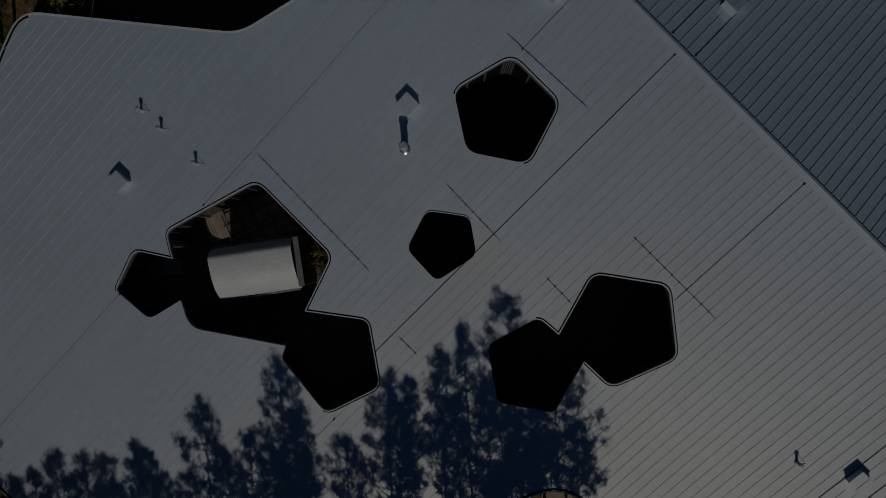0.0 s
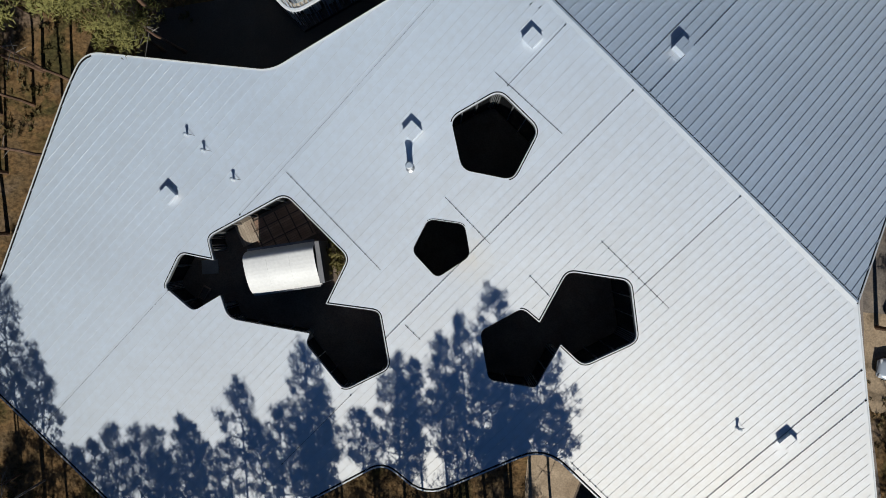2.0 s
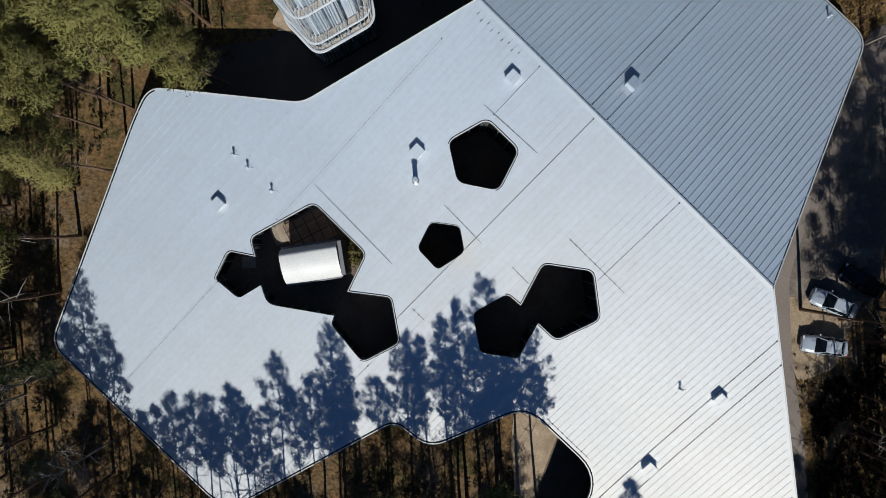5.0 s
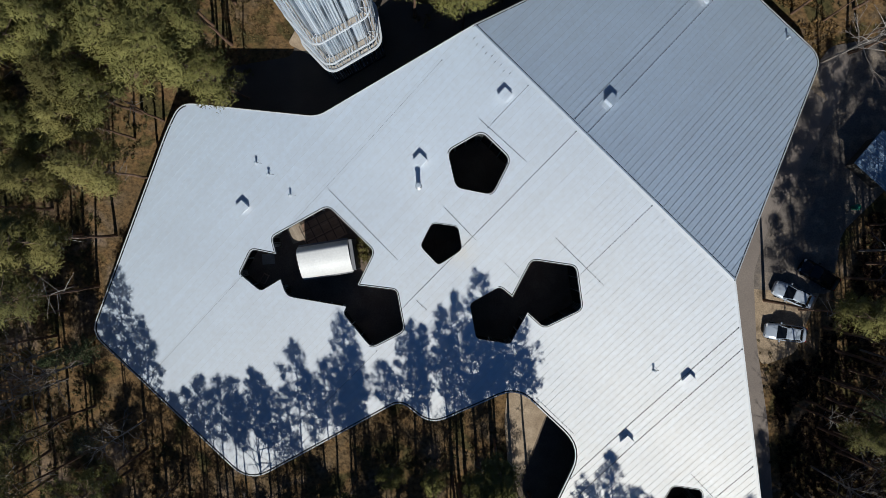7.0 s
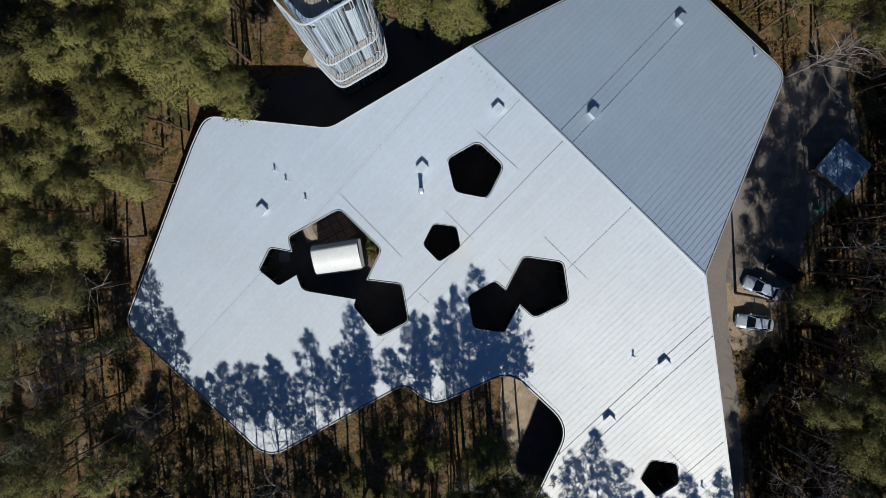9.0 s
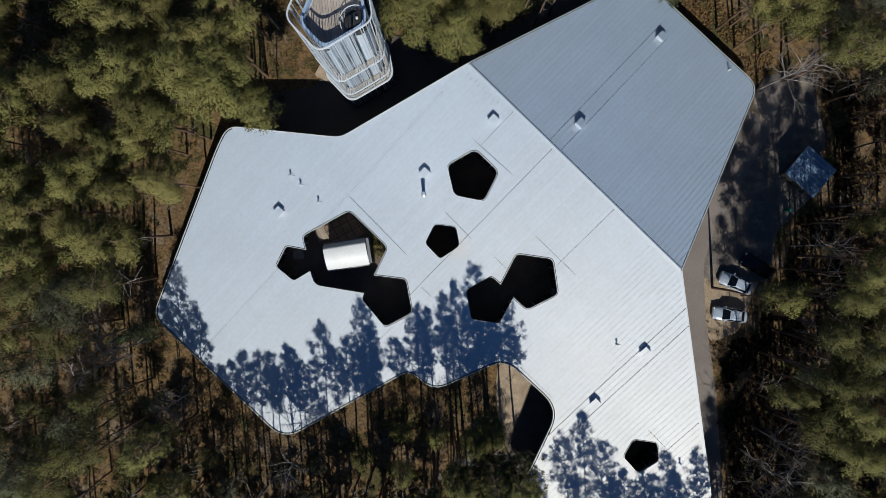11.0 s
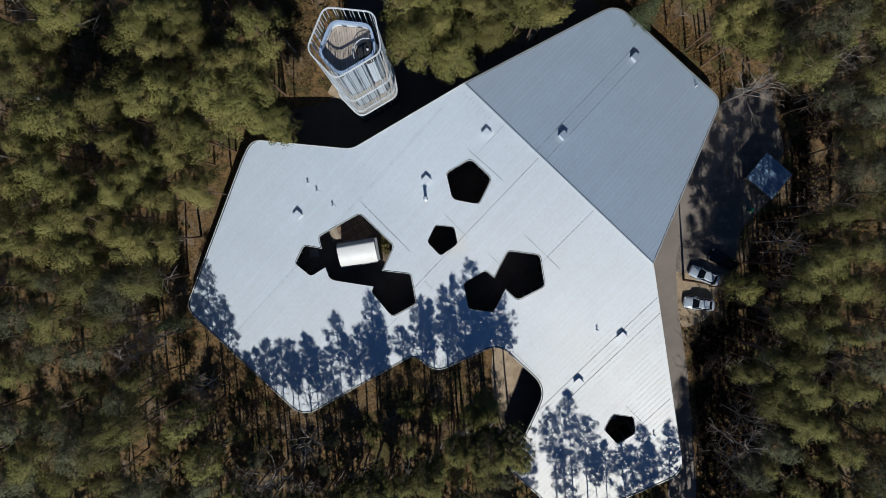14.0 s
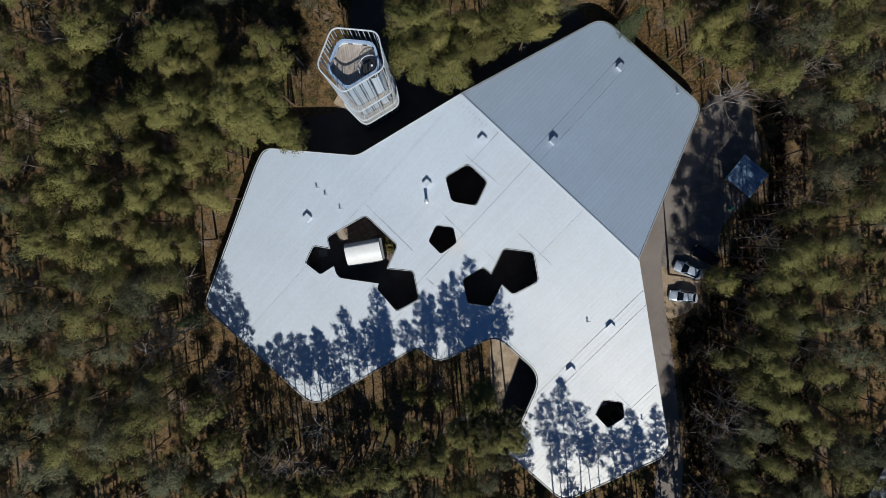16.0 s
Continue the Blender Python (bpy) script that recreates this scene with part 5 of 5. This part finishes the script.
b.tube([(0, 0, 0.1), (0.86, -1.02, 0.14), (1.71, -2.03, 0.12)], [0.07, 0.12, 0.15], 8)
part("trunk", b, M_DEAD, log)
b = Build()
for k in range(4):
    b.tube([(1.71 * k / 5, -2.03 * k / 5, 0.12), (1.71 * k / 5 + 0.7 * math.cos(2.2 * k), -2.03 * k / 5 + 0.7 * math.sin(2.2 * k), 0.45)], [0.03, 0.01], 4, False)
tagged(part("deadwood", b, M_DEAD, log), kind="stuff")
for k, (x, y) in enumerate(WEST + SOUTHWEST + SOUTH + EAST + NORTH):
    for h in (random.uniform(17.5, 21.5), 17.0, 15.0, 13.0, 11.0):
        if free(x, y, 1.6) and spares_light(x, y, h):
            # darker-needled kinds go south and east, where crowns turn their shaded sides up
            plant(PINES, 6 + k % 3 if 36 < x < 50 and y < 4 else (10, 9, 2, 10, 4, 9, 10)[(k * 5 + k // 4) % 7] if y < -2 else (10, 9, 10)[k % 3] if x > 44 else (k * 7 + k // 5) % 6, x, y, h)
            taken.append((x, y))
            break
rs = random.Random(77)
count = 0
for _ in range(4000):
    x, y = rs.uniform(-66, 68), rs.uniform(-46, 42)
    h = rs.uniform(13, 20)
    if free(x, y, (3.5 if y > 0 else 4.1) if abs(x) > 47 or abs(y) > 34 else 4.8 if x < -16 and y > 4 else 3.8 if x < -16 else 4.1 if x < 36 or y > -10 else 2.8) and count < 195 and not (-27 < x < 9 and 11 < y < 33) and spares_light(x, y, h):
        r = rs.random()
        if r < 0.55 or abs(x) > 57 or abs(y) > 32:
            # more of the shade-toned kind towards the south
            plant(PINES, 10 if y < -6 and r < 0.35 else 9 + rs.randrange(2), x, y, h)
        elif r < 0.8:
            plant(SPRUCES, rs.randrange(2), x, y)
        else:
            plant(BARES, rs.randrange(2), x, y)
        taken.append((x, y))
        count += 1
# young growth south of the building
for _ in range(400):
    x, y, h = rs.uniform(-40, 9), rs.uniform(-46, -19), rs.uniform(9, 14)
    if free(x, y, 2.7) and spares_light(x, y, h) and count < 225:
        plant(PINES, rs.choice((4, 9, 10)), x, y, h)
        taken.append((x, y))
        count += 1
for x, y in [(-49.5, 18.5), (-19.5, -28.5), (-24.0, -33.0), (50.5, 22.0), (46.0, -12.0), (40.8, 19.6), (-39.8, -13.5), (45.6, -1.0), (50.6, 4.2), (40.6, -25.0), (38.9, -28.0), (39.6, -33.0), (37.9, -38.5), (-53.5, 20.5), (-43.0, -12.0), (-28.0, -33.5), (-33.5, -20.0), (51.5, 19.5), (55.0, 25.0), (52.0, -17.5)]:
    plant(BARES, int(abs(x)) % 2, x, y)

for src in PINES + SPRUCES + BARES:
    if src not in used:
        for o in (*src.children_recursive, src):
            bpy.data.objects.remove(o)

# the woods further off, in one sheet of simple pines
rs = random.Random(9)
far = Build()
SPOTS = [(46 + 110 * rs.random() ** 1.4, rs.uniform(0, 6.283)) for _ in range(1600)]
SPOTS = [(r * math.cos(a), r * math.sin(a)) for r, a in SPOTS]
SPOTS += [(rs.uniform(-78, 78), rs.uniform(-74, -47)) for _ in range(420)] + [(rs.uniform(-84, -66), rs.uniform(-50, 30)) for _ in range(120)]
for x, y in SPOTS:
    h = rs.uniform(16, 22)
    if (abs(x) < 68 and -47 < y < 43) or not free(x, y, 3.0) or not spares_light(x, y, h):
        continue
    taken.append((x, y))
    far.tube([(x, y, -0.3), (x, y, h)], [0.2, 0.03], 5, False)
    for _ in range(24):
        f = rs.random()
        aa, rr = rs.uniform(0, 6.283), 2.6 * math.sqrt(rs.random()) * math.sin(math.pi * min(1, 0.25 + 0.75 * f))
        far.add(*tuft(rs, (x + rr * math.cos(aa), y + rr * math.sin(aa), h * (0.58 + 0.42 * f)), 1.1, 7, 0.35, 3.2))
tagged(part("distant_pine_wood", far, M_NEEDLE, None), "dense pine wood stretching away beyond the clearing", "forest", kind="stuff")

# low heather and bilberry, thickened inside the wood to stand in for canopy shade
low = Build()
clearing = offset(OUTLINE[::-1], -4.5)
for _ in range(22000):
    x, y = rs.uniform(-70, 72), rs.uniform(-50, 45)
    if any(inside(x, y, p) for p in keep_out) or inside(x, y, clearing) or noise.noise((x * 0.12, y * 0.12, 0)) < -0.22:
        continue
    low.add(*tuft(rs, (x, y, ground_z(x, y) + 0.05), rs.uniform(0.25, 0.6), 9, 0.8, 3.0))
tagged(part("undergrowth", low, M_SHRUB, None), "low heather and bilberry, thickened to darken the shaded forest floor", "undergrowth", kind="stuff")

# dark tufts added as canopy shade in the strip of wood beside the drive
strip = [(36.0, -14.0), (40.5, -13.0), (44.2, -6.0), (46.5, 3.0), (51.0, 4.5), (51.5, 13.0), (49.5, 20.0), (57.0, 22.0), (57.0, -46.0), (38.2, -46.0), (37.6, -30.0)]
shade_tufts = Build()
for _ in range(17000):
    x, y = rs.uniform(35, 57), rs.uniform(-46, 22)
    if inside(x, y, strip) and noise.noise((x * 0.3, y * 0.3, 7.0)) > -0.35:
        shade_tufts.add(*tuft(rs, (x, y, ground_z(x, y) + 0.04), rs.uniform(0.25, 0.5), 8, 0.7, 3.4))
tagged(part("heather", shade_tufts, M_SHADE_TUFT, None), "dark reddish-brown tufts standing in for shade under the pines beside the drive", "heather", kind="stuff")

# rough mossy grass beside the tower
meadow = [(-25.8, 37.6), (-18.6, 37.5), (-19.3, 32.6), (-20.0, 28.1), (-17.5, 22.7), (-23.4, 21.7), (-25.5, 27.3)]
grass = Build()
for _ in range(6000):
    x, y = rs.uniform(-32, -14), rs.uniform(17, 38)
    if inside(x, y, meadow) and noise.noise((x * 0.35, y * 0.35, 3.0)) > -0.25 + 0.05 * (27 - y):
        grass.add(*tuft(rs, (x, y, ground_z(x, y) + 0.03), rs.uniform(0.14, 0.30), 8, 0.9, 2.4))
tagged(part("rough_grass", grass, M_GRASS, None), "brownish dry mossy grass on the sunny ground beside the tower", "grass", kind="stuff")

# dry ochre grass along the north-eastern eaves
M_DRY = needle_material("dry_grass", (0.34, 0.215, 0.085), (0.25, 0.165, 0.075))
bank = [(23.5, 35.5), (29.0, 37.5), (36.0, 31.0), (43.0, 23.6), (41.3, 20.2), (33.0, 27.0)]
dry = Build()
for _ in range(5200):
    x, y = rs.uniform(23, 43), rs.uniform(20, 38)
    if inside(x, y, bank) and not inside(x, y, outline) and noise.noise((x * 0.3, y * 0.3, 5.0)) > -0.3:
        dry.add(*tuft(rs, (x, y, ground_z(x, y) + 0.04), rs.uniform(0.2, 0.45), 7, 0.9, 2.8))
tagged(part("dry_grass", dry, M_DRY, None), "dry ochre grass on the bank beside the eaves", "grass", kind="stuff")

bush = tagged(empty("court_bush", (-9.1, -1.2, 0.04)), "yellow-green shrub growing in the courtyard", "shrub")
bl = Build()
for _ in range(60):
    bl.add(*tuft(rs, (rs.gauss(0, 0.4), rs.gauss(0, 0.75), rs.uniform(0.2, 1.7)), 0.35, 24, 0.35, 1.6))
part("foliage", bl, M_BUSH, bush)
bl = Build()
for k in range(7):
    bl.tube([(0.1 * math.cos(k), 0.1 * math.sin(k), 0), (0.6 * math.cos(k), 0.8 * math.sin(k), 1.4)], [0.03, 0.01], 4, False)
part("stems", bl, M_LIMB, bush)

# ---- sheet-metal panels and standing seams of the roof, strip by strip ----
SEAM_W, SEAM_H = 0.026, 0.020


def islands(polys):
    """Welds polygons that share corners and gives each connected sheet as vertices and faces."""
    index, faces, parent = {}, [], []
    def root(i):
        while parent[i] != i:
            parent[i] = parent[parent[i]]
            i = parent[i]
        return i
    for q in polys:
        ids = []
        for u, v in q:
            key = (round(u, 3), round(v, 3))
            if key not in index:
                index[key] = len(index)
                parent.append(len(parent))
            if index[key] not in ids:
                ids.append(index[key])
        if len(ids) > 2:
            faces.append(ids)
            for i in ids[1:]:
                parent[root(i)] = root(ids[0])
    pts = list(index)
    groups = {}
    for f in faces:
        groups.setdefault(root(f[0]), []).append(f)
    for fs in groups.values():
        used_ids = sorted({i for f in fs for i in f})
        remap = {i: k for k, i in enumerate(used_ids)}
        yield [pts[i] for i in used_ids], [[remap[i] for i in f] for f in fs]


def strip_panels():
    v_all = [v for t in tris_uv for _, v in t]
    k, hi = int(math.floor(min(v_all) / SEAM)) - 1, max(v_all)
    while k * SEAM < hi:
        for side, bands in ((0, banded[:1]), (1, banded[1:])):
            v0, v1 = k * SEAM + FIRST * side, (k + 1) * SEAM + FIRST * side
            polys = [c for band in bands for c in (clip(clip(q, 1, v0, False), 1, v1, True) for q in band) if len(c) > 2]
            for pts, fs in islands(polys):
                if max(p[0] for p in pts) - min(p[0] for p in pts) < 0.12:
                    continue
                b = Build()
                b.add([lifted(*p, 0.0) for p in pts], fs)
                part("roof_panel", b, M_ROOF, roof)
            spans = []
            for band in bands:
                for q in band:
                    us = [p[0] + (v0 - p[1]) / (r[1] - p[1]) * (r[0] - p[0]) for p, r in zip([q[-1], *q[:-1]], q) if (p[1] <= v0) != (r[1] <= v0)]
                    if len(us) == 2:
                        spans.append((min(us), max(us)))
            merged = []
            for s in sorted(spans):
                if merged and s[0] - merged[-1][1] < 0.01:
                    merged[-1][1] = max(merged[-1][1], s[1])
                else:
                    merged.append(list(s))
            for s0, s1 in merged:
                s0, s1 = s0 + (0.40 if side else 0.16), s1 - (0.40 if side else 0.18)
                if s1 - s0 < 0.3:
                    continue
                stops = [s0] + [lo for lo, _ in BANDS[2:] if s0 < lo < s1] + [s1]
                w, h = (SEAM_W if side else 0.043) / 2, (SEAM_H if side else 0.034)
                b = Build()
                b.add([lifted(u, v0 + e * w, z) for u in stops for e, z in ((-1, -0.01), (-1, h), (1, h), (1, -0.01))],
                      [(4 * i + e, 4 * i + e + 1, 4 * i + 5 + e, 4 * i + 4 + e) for i in range(len(stops) - 1) for e in range(3)] + [(3, 2, 1, 0)] + [tuple(4 * (len(stops) - 1) + e for e in range(4))])
                part("seam", b, M_RIB if side else M_RIB_NORTH, roof)
        k += 1


strip_panels()
